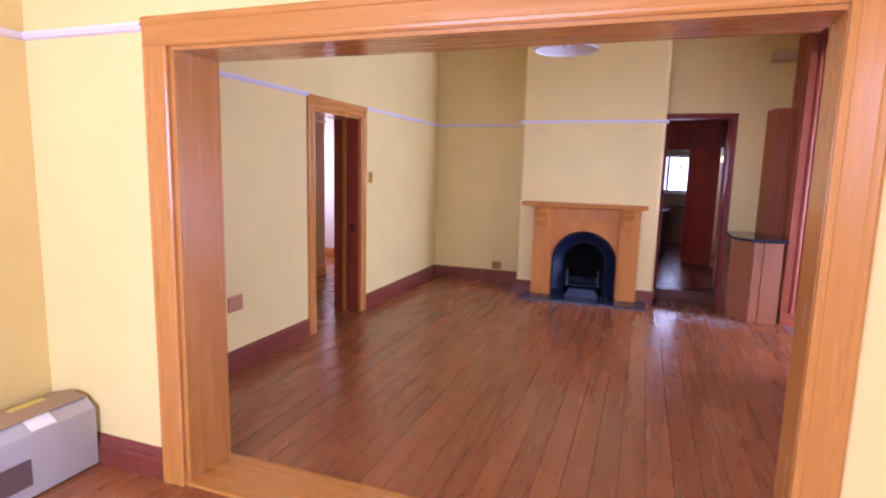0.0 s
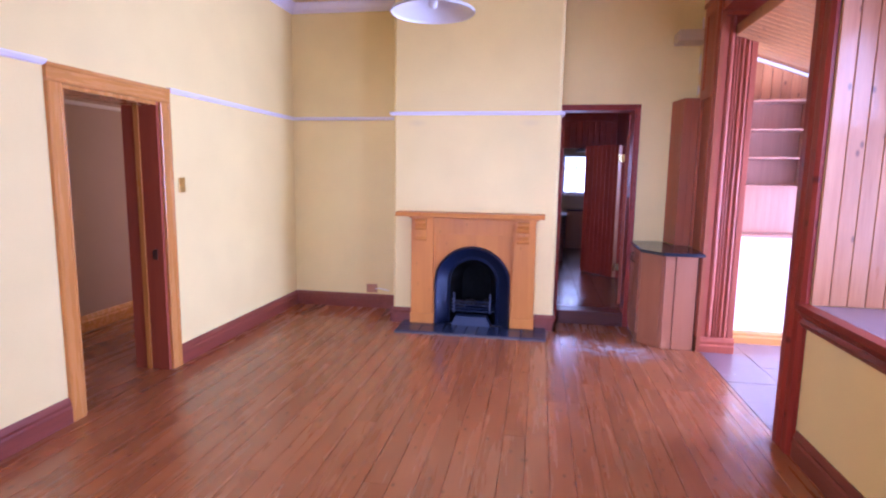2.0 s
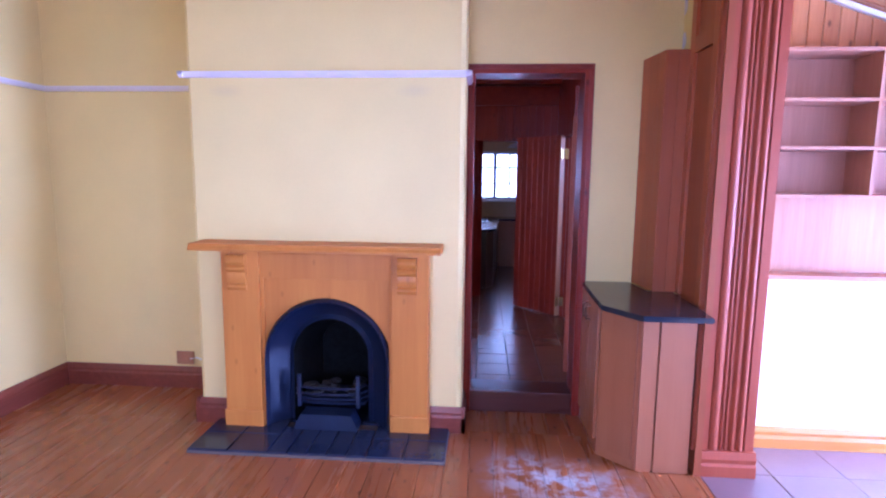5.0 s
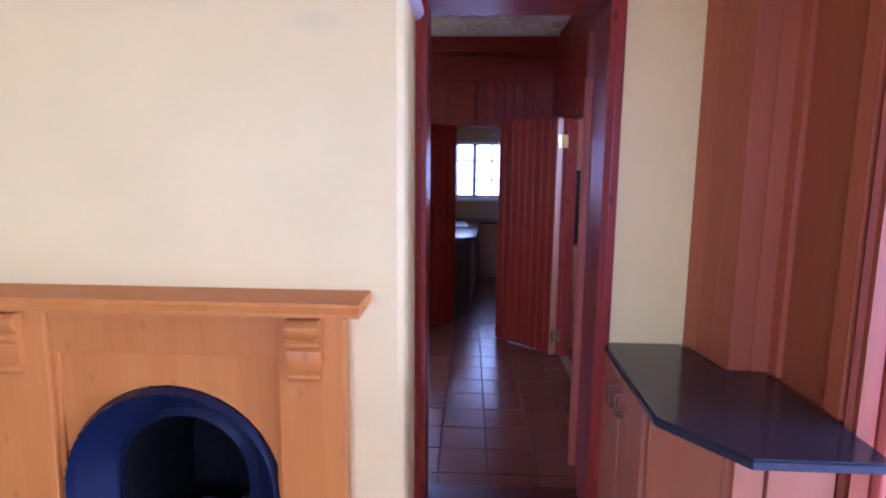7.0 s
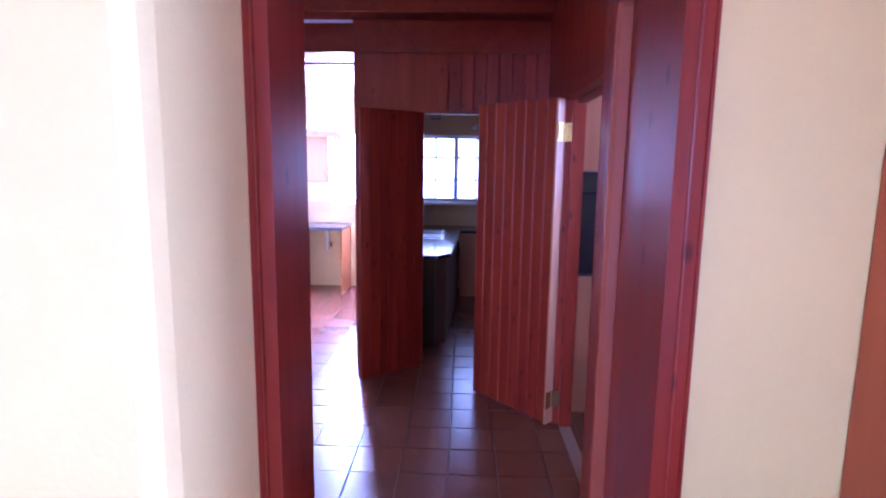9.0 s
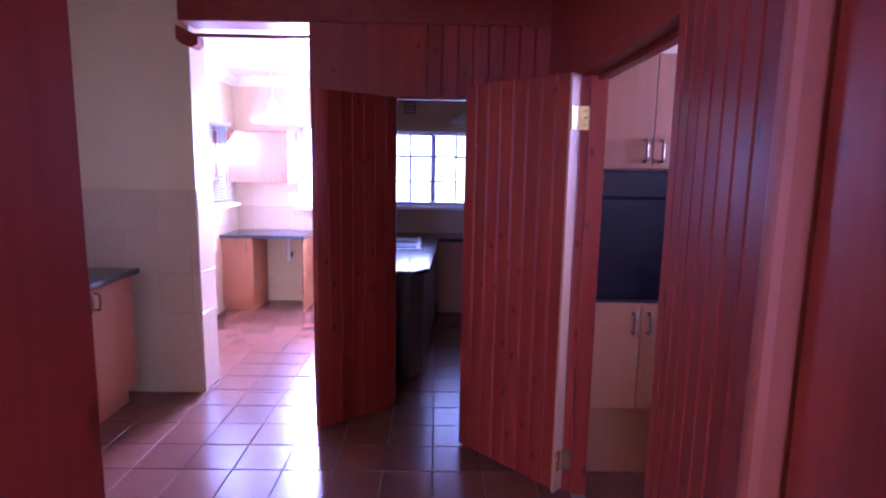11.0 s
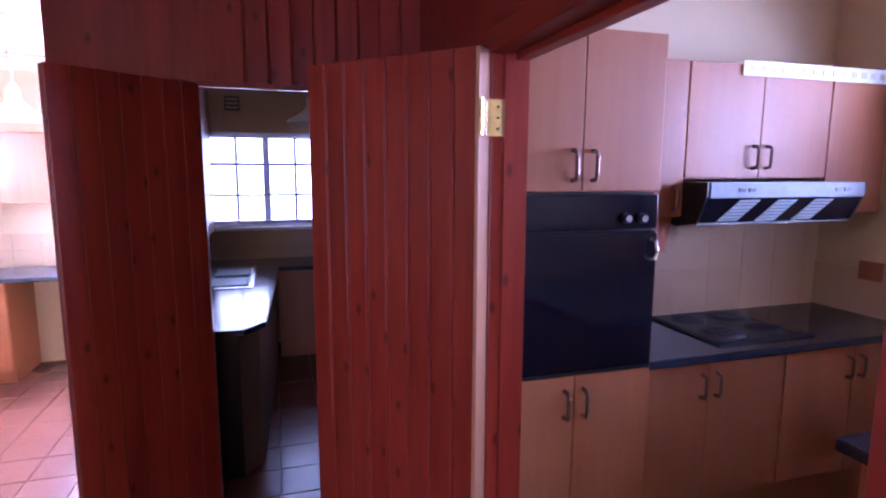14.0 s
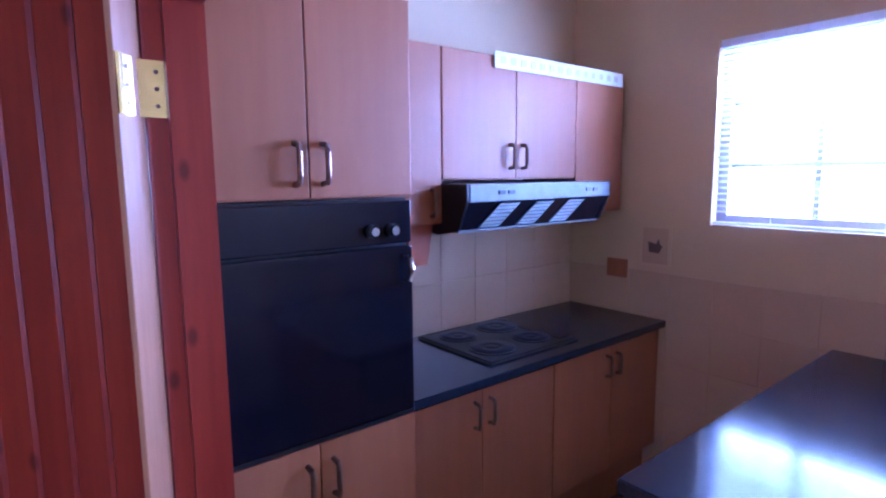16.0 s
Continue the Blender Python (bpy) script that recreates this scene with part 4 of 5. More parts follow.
def column():
    """Reeded architrave on the far jamb of the wide opening, with a plinth."""
    t = tagged(new("reeded_jamb"), label="reeded mahogany-stained jamb lining on a moulded plinth", kind="structure")
    w, yj = 0.285, 5.76
    prof = [(0, 0), (0, 0.022)]
    for a0, a1, d, swell in ((0.0, 0.040, 0.024, 0.0), (0.048, 0.094, 0.022, 0.010), (0.101, 0.118, 0.020, 0.005), (0.124, 0.141, 0.020, 0.005), (0.150, 0.186, 0.016, 0.014), (0.194, 0.226, 0.022, 0.009), (0.234, 0.285, 0.024, 0.0)):
        prof += [(a0 + 0.001, 0.013)] + [(a0 + 0.002 + (a1 - a0 - 0.004) * k / 5, d + swell * math.sin(math.pi * k / 5)) for k in range(6)] + [(a1 - 0.001, 0.013)]
    prof += [(w, 0)]
    part("reeded_board", mould(prof, (1.0, yj, 0.14), (1, 0, 0), (0, -1, 0), (0, 0, 2.85)), COLUMN, t)
    part("plinth", mould([(0, 0), (0.06, 0), (0.06, 0.06), (0.05, 0.075), (0.055, 0.10), (0.045, 0.14), (0, 0.14)], (0.985, yj, 0), (0, -1, 0), (0, 0, 1), (0.305, 0, 0)), COLUMN, t)
    part("cap", box((0.985, yj - 0.05, 2.99), (1.29, yj, 3.025), 0.006), COLUMN, t)
    part("edge_bead", mould([(0, 0), (0, 0.03), (0.015, 0.05), (0.035, 0.035), (0.05, 0.04), (0.065, 0)], (0.998, yj - 0.045, 0.14), (0, 1, 0), (-1, 0, 0), (0, 0, 2.99)), COLUMN, t)
    # head and near jamb
    part("head", box((0.96, 4.0, 3.025), (1.29, yj, 3.042), 0.003), COLUMN, t)
    part("head_casing", mould([(0, 0), (0, 0.03), (0.03, 0.045), (0.09, 0.03), (0.12, 0.02), (0.12, 0)], (0.998, 3.75, 3.043), (0, 0, 1), (-1, 0, 0), (0, 1.9, 0)), COLUMN, t)
    part("near_jamb", box((1.002, 3.96, 0), (1.30, 4.0, 3.02), 0.004), COLUMN, t)
    part("near_post", mould([(0, 0), (0, 0.02), (0.02, 0.04), (0.06, 0.045), (0.085, 0.03), (0.11, 0.03), (0.135, 0.045), (0.19, 0.045), (0.22, 0.03), (0.245, 0.01), (0.245, 0)], (0.998, 3.755, 0.0), (0, 1, 0), (-1, 0, 0), (0, 0, 3.04)), REDWOOD, t, "dark red moulded post")
    return t


column()


def bay_window():
    """Deep boarded window in the right wall."""
    y0, y1, x1 = 1.60, 3.75, 1.55
    t = tagged(new("window_1"), label="deep window lined with pine boards, with a thick red sill", kind="structure")
    part("sill_mould", mould([(0, 0), (-0.03, 0.01), (-0.045, 0.035), (-0.03, 0.06), (-0.05, 0.085), (-0.07, 0.105), (-0.07, 0.14), (0, 0.14)], (0.998, y0, 0.77), (1, 0, 0), (0, 0, 1), (0, y1 - y0, 0)), REDWOOD_H, t, "red-stained moulded window sill")
    part("sill", box((0.999, y0 + 0.01, 0.85), (x1, y1 - 0.01, 0.906), 0.004), SUNTILE, t)
    part("head_lining", box((0.998, y0 + 0.01, 2.59), (x1, y1 - 0.01, 2.62)), TNG, t)
    part("head_casing", box((0.955, y0 - 0.15, 2.62), (0.998, y1, 2.77), 0.006), REDWOOD_H, t)
    part("near_casing", box((0.955, y0 - 0.15, 0.91), (0.998, y0, 2.62), 0.006), REDWOOD, t)
    for y, s in ((y0 + 0.001, 1), (y1 - 0.001, -1)):
        for k in range(6):
            x = 1.0 + k * 0.09
            part("board", box((x, y, 0.907), (x + 0.086, y + 0.013 * s, 2.589), 0.003), TNG, t)
    part("frame", box((x1 - 0.03, y0 + 0.015, 0.907), (x1 + 0.02, y0 + 0.07, 2.589)), FRAMEPAINT, t)
    part("frame", box((x1 - 0.03, y1 - 0.07, 0.907), (x1 + 0.02, y1 - 0.015, 2.589)), FRAMEPAINT, t)
    for y in (2.3, 3.02):
        part("mullion", box((x1 - 0.03, y - 0.02, 0.907), (x1 + 0.02, y + 0.02, 2.589)), FRAMEPAINT, t)
    g = part("pane", box((x1, y0 + 0.07, 0.907), (x1 + 0.004, y1 - 0.07, 2.589)), GLASS, t)
    g.visible_shadow = False
    wall_box("wall_bay_side", "y", y0 - 0.2, y0, 1.28, 1.72, 0, 3.0, YELLOW, label="outer side wall of the window bay")
    wall_box("wall_bay_front", "x", x1, 1.72, y0, 3.80, 0, 0.85, YELLOW, label="outer wall under the bay window")
    wall_box("wall_bay_over", "x", x1, 1.72, y0, 3.80, 2.62, 3.2, YELLOW, label="outer wall over the bay window")
    wall_box("wall_bay_end", "y", y1, 3.80, 1.28, 1.72, 0, 3.0, YELLOW, label="end wall of the window bay")


bay_window()

# ---- sunroom things ----


def shelf_unit():
    t = thing("shelf_unit", "reddish open shelf unit on the sunroom wall, empty", "shelf")
    x0, x1, y0, y1 = 1.30, 2.60, 5.86, 6.097
    part("back", box((x0, y1 - 0.012, 1.09), (x1, y1, 2.32)), SHELFWOOD, t)
    for z in (2.305, 2.05, 1.80, 1.545):
        part("shelf", box((x0, y0, z - 0.018), (x1, y1 - 0.012, z), 0.002), SHELFWOOD, t)
    for z0, z1 in ((2.05, 2.287), (1.80, 2.032), (1.545, 1.782)):
        for x in (x0, 1.82, 2.34):
            part("upright", box((x, y0 + 0.004, z0), (x + 0.018, y1 - 0.012, z1)), SHELFWOOD, t)
    part("ledge", box((x0, y0 + 0.10, 1.062), (x1, y1, 1.088), 0.004), SHELFWOOD, t, "narrow ledge under the back panel")
    return t


shelf_unit()
note = thing("paper_note", "small folded white paper lying on the shelf ledge", "paper", (2.30, 5.995, 1.0885), 4)
part("sheet", mould([(0, 0), (0.11, 0.002), (0.12, 0.012), (0.115, 0.014), (0.0, 0.004)], (0, 0, 0), (1, 0, 0), (0, 0, 1), (0, 0.06, 0)), PAPER, note)
structure("baseboard", mould([(0, 0), (0.03, 0), (0.03, 0.06), (0.02, 0.08), (0.024, 0.10), (0.012, 0.13), (0, 0.13)], (1.29, 6.099, 0.0), (0, -1, 0), (0, 0, 1), (2.7, 0, 0)), ORANGE_Y, "orange pine skirting board")
gable = tagged(new("panelling_sunroom"), label="knotty pine boards above the shelves", kind="structure")
for k in range(16):
    x = 1.29 + 0.085 * k
    h = slope(x + 0.085) - 2.325
    if h > 0.02:
        piece("board", board_mesh(0.083, h, 0.014, TNG), gable, pose(x, 6.098, 2.325))
strip = bmesh.new()
extrude(strip, [(0, 0), (0.03, 0), (0.03, 0.028), (0, 0.028)], (1.29, 6.08, slope(1.29) - 0.05), (0, -1, 0), (0, 0, 1), (1.5, 0, -0.345 * 1.5))
structure("trim", strip, WHITE, "white painted strip along the sloping ceiling")
strip = bmesh.new()
extrude(strip, [(0, 0), (0.05, 0.01), (0.05, 0.03), (0, 0.04)], (1.29, 6.08, slope(1.29) - 0.02), (0, -1, 0), (0, 0, 1), (1.5, 0, -0.345 * 1.5))
structure("trim", strip, TNG, "pine scotia under the sloping ceiling")
ceil_boards = bmesh.new()
for k in range(24):
    y = 3.96 + 0.089 * k
    extrude(ceil_boards, [(0, 0.012), (0.006, 0), (0.081, 0), (0.087, 0.012)], (1.1, y, slope(1.1)), (0, 1, 0), (0, 0, 1), (3.0, 0, -0.345 * 3.0))
structure("ceiling_boards", ceil_boards, wood("ceiling_pine", (0.46, 0.18, 0.05), (0.62, 0.31, 0.10), 0.35, "x", 0.8, 0.2, 0.1), "tongue-and-groove pine ceiling boards")

# embossed scrolls of the tin ceiling over the kitchen hall
emboss = bmesh.new()
for i in range(10):
    for j in range(9):
        cx, cy = -2.24 + 0.3 * i, 6.88 + 0.3 * j
        for q in range(4):
            a0, s = q * math.pi / 2 + 0.4, 1 if q % 2 else -1
            ox, oy = cx + 0.075 * math.cos(a0), cy + 0.075 * math.sin(a0)
            path = [(ox + (0.014 + 0.0075 * n) * math.cos(a0 + s * n * 0.7), oy + (0.014 + 0.0075 * n) * math.sin(a0 + s * n * 0.7), HALL - 0.003) for n in range(10)]
            if max(p[0] for p in path) < 0.62 and max(p[1] for p in path) < 9.28:
                tube(emboss, path, 0.011, 6)
        if cx < 0.45:
            tube(emboss, [(cx - 0.15, cy - 0.15, HALL - 0.001), (cx + 0.15, cy - 0.15, HALL - 0.001)], 0.008, 5)
        tube(emboss, [(cx - 0.15, cy - 0.15, HALL - 0.001), (cx - 0.15, cy + 0.15, HALL - 0.001)], 0.008, 5)
structure("ceiling_hall_relief", emboss, TIN, "scrolled relief of the pressed-tin ceiling")

# ---- windows ----


def window(name, axis, plane, way, a0, a1, z0, z1, cols, rows, label, blind=0.0, frame_mat=FRAMEPAINT, tilt=4, sill=True):
    """A small-paned window in a wall's opening; way points into the room; blind: pitch of a venetian blind's slats."""
    t = tagged(new(name), label=label, kind="structure")

    def b(p, q, d0, d1):
        (a, lo), (c, hi) = p, q
        if axis == "x":
            return box((plane + way * d0, a, lo), (plane + way * d1, c, hi), 0.003)
        return box((a, plane + way * d0, lo), (c, plane + way * d1, hi), 0.003)
    f = 0.045
    part("window_frame", b((a0, z0), (a0 + f, z1), -0.03, 0.03), frame_mat, t)
    part("window_frame", b((a1 - f, z0), (a1, z1), -0.03, 0.03), frame_mat, t)
    part("window_frame", b((a0 + f, z0), (a1 - f, z0 + f), -0.03, 0.03), frame_mat, t)
    part("window_frame", b((a0 + f, z1 - f), (a1 - f, z1), -0.03, 0.03), frame_mat, t)
    for k in range(1, cols):
        a = a0 + (a1 - a0) * k / cols
        m = 0.028 if k % 2 == 0 and cols > 2 else 0.012
        part("muntin", b((a - m, z0 + f), (a + m, z1 - f), -0.018, 0.018), frame_mat, t)
    for k in range(1, rows):
        z = z0 + (z1 - z0) * k / rows
        part("muntin", b((a0 + f, z - 0.011), (a1 - f, z + 0.011), -0.014, 0.014), frame_mat, t)
    for i in range(cols):
        for k in range(rows):
            pa, pz = a0 + (a1 - a0) * i / cols, z0 + (z1 - z0) * k / rows
            g = part("pane", b((max(pa, a0 + f), max(pz, z0 + f)), (min(pa + (a1 - a0) / cols, a1 - f), min(pz + (z1 - z0) / rows, z1 - f)), -0.002, 0.002), GLASS, t)
            g.visible_shadow = False
    if sill:
        part("window_sill", b((a0 - 0.02, z0 - 0.03), (a1 + 0.02, z0), 0.0, 0.16), WHITE, t)
    if blind:
        v = thing("venetian_blind", "open venetian blind of thin slats hanging in the window", "blind", group="venetian blinds")
        d = 0.085
        at = (plane + way * d, (a0 + a1) / 2, z1) if axis == "x" else ((a0 + a1) / 2, plane + way * d, z1)
        v.matrix_basis = pose(*at, 0, 0, 90 if axis == "x" else 0)
        w = (a1 - a0) / 2 - 0.015
        part("headrail", box((-w, -0.02, -0.035), (w, 0.02, -0.002), 0.004), SLATMAT, v)
        me = None
        for k in range(int((z1 - z0 - 0.06) / blind)):
            if me is None:
                bm = mould([(-0.0125, 0), (0, 0.0022), (0.0125, 0), (0.0125, 0.0008), (0, 0.003), (-0.0125, 0.0008)], (-w, 0, 0), (0, 1, 0), (0, 0, 1), (2 * w, 0, 0))
                s = part("slat", bm, SLATMAT, v)
                me = s.data
            else:
                s = new("slat", me)
                s.parent = v
            s.matrix_basis = pose(0, 0, -0.05 - k * blind, tilt, 0, 0)
        part("bottom_rail", box((-w, -0.014, -(z1 - z0) + 0.004), (w, 0.014, -(z1 - z0) + 0.018), 0.003), SLATMAT, v)
        for x in (-w * 0.7, w * 0.7):
            part("ladder_cord", tube(bmesh.new(), [(x, -0.015, -0.03), (x, -0.015, -(z1 - z0) + 0.01)], 0.0015, 5), PAPER, v)
    return t


window("window_2", "y", -4.34, 1, -3.4, -0.8, 0.9, 2.5, 4, 2, "wide window in the dining room", frame_mat=WHITE)
window("window_3", "x", 1.2, -1, -2.9, -1.1, 0.9, 2.5, 3, 2, "window in the dining room", frame_mat=WHITE)
window("window_4", "x", 4.06, -1, 4.1, 5.95, 0.5, 1.85, 4, 1, "wide sunroom window", frame_mat=WHITE)
# unseen hall window, added as an opening for the fill lamp
window("assumed_hall_window", "x", -2.47, 1, 6.95, 7.9, 1.2, 2.2, 2, 3, "assumed small-paned window, out of view, added to light the kitchen hall")
window("window_5", "x", -2.25, 1, 11.05, 12.10, 1.24, 2.07, 3, 3, "small-paned scullery window with a blind", 0.028, WINDOWGREY)
window("window_6", "y", 12.32, -1, -1.50, -0.80, 1.20, 2.08, 2, 3, "small-paned scullery window with a blind", 0.028, WINDOWGREY)
window("window_7", "y", 12.32, -1, -0.54, 0.95, 1.22, 2.03, 6, 3, "small-paned window over the sink with an open blind", 0.026, WINDOWGREY)
window("window_8", "x", 2.93, -1, 7.10, 8.63, 1.473, 2.26, 4, 3, "small-paned kitchen window with an open venetian blind", 0.026, WINDOWGREY, 18, False)
window("window_9", "x", -6.58, 1, 6.2, 7.1, 0.9, 2.3, 2, 2, "window in the far room", frame_mat=WHITE)
window("window_10", "y", 3.88, 1, 1.9, 3.8, 0.85, 1.9, 4, 1, "sunroom window", frame_mat=WHITE)

glow, gnt, gb = material("overexposed_daylight_outside")
gb.inputs["Base Color"].default_value = (0.8, 0.85, 0.9, 1)
gb.inputs["Emission Color"].default_value = (0.85, 0.92, 1.0, 1)
gb.inputs["Emission Strength"].default_value = 2.6
for a, b in (((-3.4, 10.0, 0.2), (-3.38, 13.2, 3.4)), ((-2.6, 13.6, 0.2), (2.4, 13.62, 3.4)), ((4.3, 6.0, 0.2), (4.32, 9.6, 3.6))):
    structure("backdrop", box(a, b), glow, "bright hazy daylight outside the kitchen windows")

# ---- doors ----


def boarded_door(name, a, b, z0, z1, n, label, chamfer=0.006):
    """A ledged door leaf of tongue-and-groove boards from a to b in plan."""
    ax, ay = a
    L = math.hypot(b[0] - ax, b[1] - ay)
    t = tagged(new(name), label=label, kind="structure")
    t.matrix_basis = pose(ax, ay, z0, 0, 0, math.degrees(math.atan2(b[1] - ay, b[0] - ax)))
    h = z1 - z0
    w = L / n
    part("core", box((0.003, -0.010, 0.002), (L - 0.003, 0.010, h - 0.002)), REDWOOD, t)
    me = board_mesh(w - 0.0015, h, 0.012, REDWOOD, chamfer)
    for k in range(n):
        piece("board", me, t, pose(k * w, -0.0102, 0))
        piece("board", me, t, pose((k + 1) * w, 0.0102, 0, 0, 0, 180))
    return t


leaf = boarded_door("door_1", (0.44, 6.885), (0.548, 7.46), K + 0.01, 2.27, 8, "red-stained boarded kitchen door standing open")
part("handle_plate", box((0.53, -0.030, 0.92), (0.57, -0.022, 1.10), 0.003), PEWTER, leaf)
part("hanging_edge", box((-0.045, -0.024, 0.0), (-0.001, 0.03, 1.905), 0.014), COLUMN, leaf, "worn rounded hanging strip")
leaf = boarded_door("door_2", (0.578, 8.59), (0.150, 9.045), K + 0.012, 2.045, 8, "red-stained knotty boarded door standing wide open")
edge = part("edge", box((-0.014, -0.022, 0.0), (-0.001, 0.045, 1.885), 0.003), wood("pale_door_edge", (0.38, 0.16, 0.075), (0.50, 0.26, 0.14), 0.4), leaf, "pale bare wood door edge")
for z in (1.652, 0.10):
    hg = part("hinge", box((-0.017, 0.006, z), (-0.0145, 0.044, z + 0.1)), BRASS, leaf, "brass butt hinge")
    part("knuckle", tube(bmesh.new(), [(-0.02, 0.044, z), (-0.02, 0.044, z + 0.1)], 0.006, 8), BRASS, hg)
    for k in range(3):
        part("screw", tube(bmesh.new(), [(-0.0168, 0.024, z + 0.02 + 0.03 * k), (-0.0185, 0.024, z + 0.02 + 0.03 * k)], 0.004, 8), PEWTER, hg)
leaf = boarded_door("door_3", (-0.255, 9.515), (-0.66, 9.18), K + 0.012, 2.04, 7, "red-stained boarded scullery door standing open", 0.002)

# jambs and boards of the kitchen hall
post = tagged(new("door_post"), label="red-stained door post with a brass hinge leaf", kind="structure")
part("post", box((0.636, 8.626, K), (0.711, 8.69, 2.055), 0.004), REDWOOD, post)
part("face_board", box((0.604, 8.59, K), (0.714, 8.625, 2.055), 0.005), REDWOOD, post)
part("header", box((0.598, 7.45, 2.032), (0.718, 8.60, 2.10), 0.005), REDWOOD_H, post)
part("stop", box((0.665, 7.46, 2.012), (0.705, 8.56, 2.032), 0.003), REDWOOD_H, post)
for z in (1.808, 0.256):
    hl = part("hinge_leaf", box((0.594, 8.586, z), (0.640, 8.589, z + 0.1)), BRASS, post, "brass hinge leaf")
    for k in range(3):
        part("screw", tube(bmesh.new(), [(0.624, 8.5865, z + 0.02 + 0.03 * k), (0.624, 8.5845, z + 0.02 + 0.03 * k)], 0.004, 8), PEWTER, hl)
far = tagged(new("panelling_far"), label="red-stained tongue-and-groove boards over the doorway", kind="structure")
for k in range(8):
    piece("board", board_mesh(0.088, 0.40, 0.016, REDWOOD, 0.006), far, pose(-0.07 + 0.0895 * k, 9.519, 2.05))
part("panel", box((-0.75, 9.506, 2.05), (-0.078, 9.519, 2.45), 0.003), REDWOOD, far)
part("band", box((-0.75, 9.500, 2.452), (0.64, 9.519, 2.67), 0.003), REDWOOD_H, far)
part("door_head", box((-0.27, 9.495, 2.03), (0.58, 9.519, 2.052), 0.003), REDWOOD_H, far)
side = tagged(new("panelling_right"), label="red-stained tongue-and-groove boards along the passage", kind="structure")
for k in range(6):
    piece("board", board_mesh(0.091, 2.64, 0.014, REDWOOD, 0.006), side, pose(0.6395, 6.83 + 0.0925 * (k + 1), K + 0.01, 0, 0, -90))
br = thing("beam_bracket", "small dark wooden corbel block under the beam", "bracket", (-1.52, 9.66, 2.33))
part("block", mould([(0, 0.05), (0.03, 0.02), (0.09, 0.0), (0.13, 0.02), (0.13, 0.07), (0, 0.13)], (-0.06, 0, 0), (1, 0, 0), (0, 0, 1), (0, 0.10, 0)), REDWOOD_H, br)

# ---- cabinets ----


def cabinet(name, label, x0, x1, yf, yb, z0, z1, doors, mat=LAMINATE, plinth=0.0, group="", handle_z=None, turn=None, hinge="pair"):
    """A cabinet facing -y: carcass, doors side by side with bow handles, recessed plinth. turn: a pose for the whole."""
    t = thing(name, label, "cabinet", group=group)
    if turn is not None:
        t.matrix_basis = turn
    if plinth:
        part("plinth", box((x0 + 0.002, yf + 0.06, z0 - plinth), (x1 - 0.002, yb, z0)), mat, t)
    part("body", box((x0, yf + 0.02, z0), (x1, yb, z1)), mat, t)
    n = doors
    w = (x1 - x0) / n
    for k in range(n):
        d = part("door", box((x0 + k * w + 0.0015, yf, z0 + 0.004), (x0 + (k + 1) * w - 0.0015, yf + 0.018, z1 - 0.003), 0.003), mat, t)
        right = (k % 2 == 0) if hinge == "pair" else hinge == "right"
        hx = x0 + (k + 1) * w - 0.036 if right else x0 + k * w + 0.036
        if n == 1 and hinge == "pair":
            hx = x1 - 0.05
        hz = handle_z if handle_z is not None else z1 - 0.10
        handle(d, hx, yf, hz, 0.095)
    return t


def oven_tower():
    cabinet("oven_cupboard", "beech laminate cupboard under the built-in oven", 0.668, 1.268, 8.704, 9.39, 0.50, 1.03, 2, plinth=0.356, handle_z=0.93)
    cabinet("upper_cupboard", "beech laminate cupboard above the built-in oven", 0.668, 1.268, 8.704, 9.39, 1.645, 2.157, 2, handle_z=1.73)
    o = thing("built_in_oven", "black glass built-in electric oven with two knobs", "oven", (0.668, 8.704, 1.03))
    part("body", box((0.002, 0.03, 0.004), (0.598, 0.6, 0.611)), BLACK, o)
    part("control_panel", box((0.004, 0.002, 0.49), (0.596, 0.03, 0.605), 0.004), BLACKGLASS, o)
    d = part("oven_door", box((0.006, -0.006, 0.012), (0.594, 0.03, 0.482), 0.006), BLACKGLASS, o)
    hpts = [(0.57, -0.006, 0.455), (0.572, -0.03, 0.45), (0.573, -0.035, 0.42), (0.572, -0.03, 0.39), (0.57, -0.006, 0.385)]
    part("oven_handle", tube(bmesh.new(), hpts, 0.007, 8), STEEL, d, "steel door catch")
    for x in (0.469, 0.532):
        k = part("knob", tube(bmesh.new(), [(x, 0.002, 0.527), (x, -0.014, 0.527)], 0.017, 20), BLACK, o)
        part("knob_ring", tube(bmesh.new(), [(x, -0.014, 0.527), (x, -0.020, 0.527)], 0.012, 20), STEEL, k)
    part("vent_strip", box((0.004, -0.004, 0.0), (0.596, 0.03, 0.01), 0.002), BLACK, o)


oven_tower()
cabinet("base_cabinet", "beech laminate base cabinet under the hob", 1.276, 2.06, 8.85, 9.39, 0.36, 0.962, 2, plinth=0.216, group="kitchen base units", handle_z=0.86)
cabinet("base_cabinet", "beech laminate base cabinet beside the wall, in shade", 2.064, 2.845, 8.85, 9.39, 0.36, 0.962, 2, plinth=0.216, group="kitchen base units", handle_z=0.86)
tagged(link("countertop", box((1.276, 8.815, 0.964), (2.848, 9.392, 0.998), 0.006), GRANITE), "charcoal laminate kitchen worktop", "countertop")


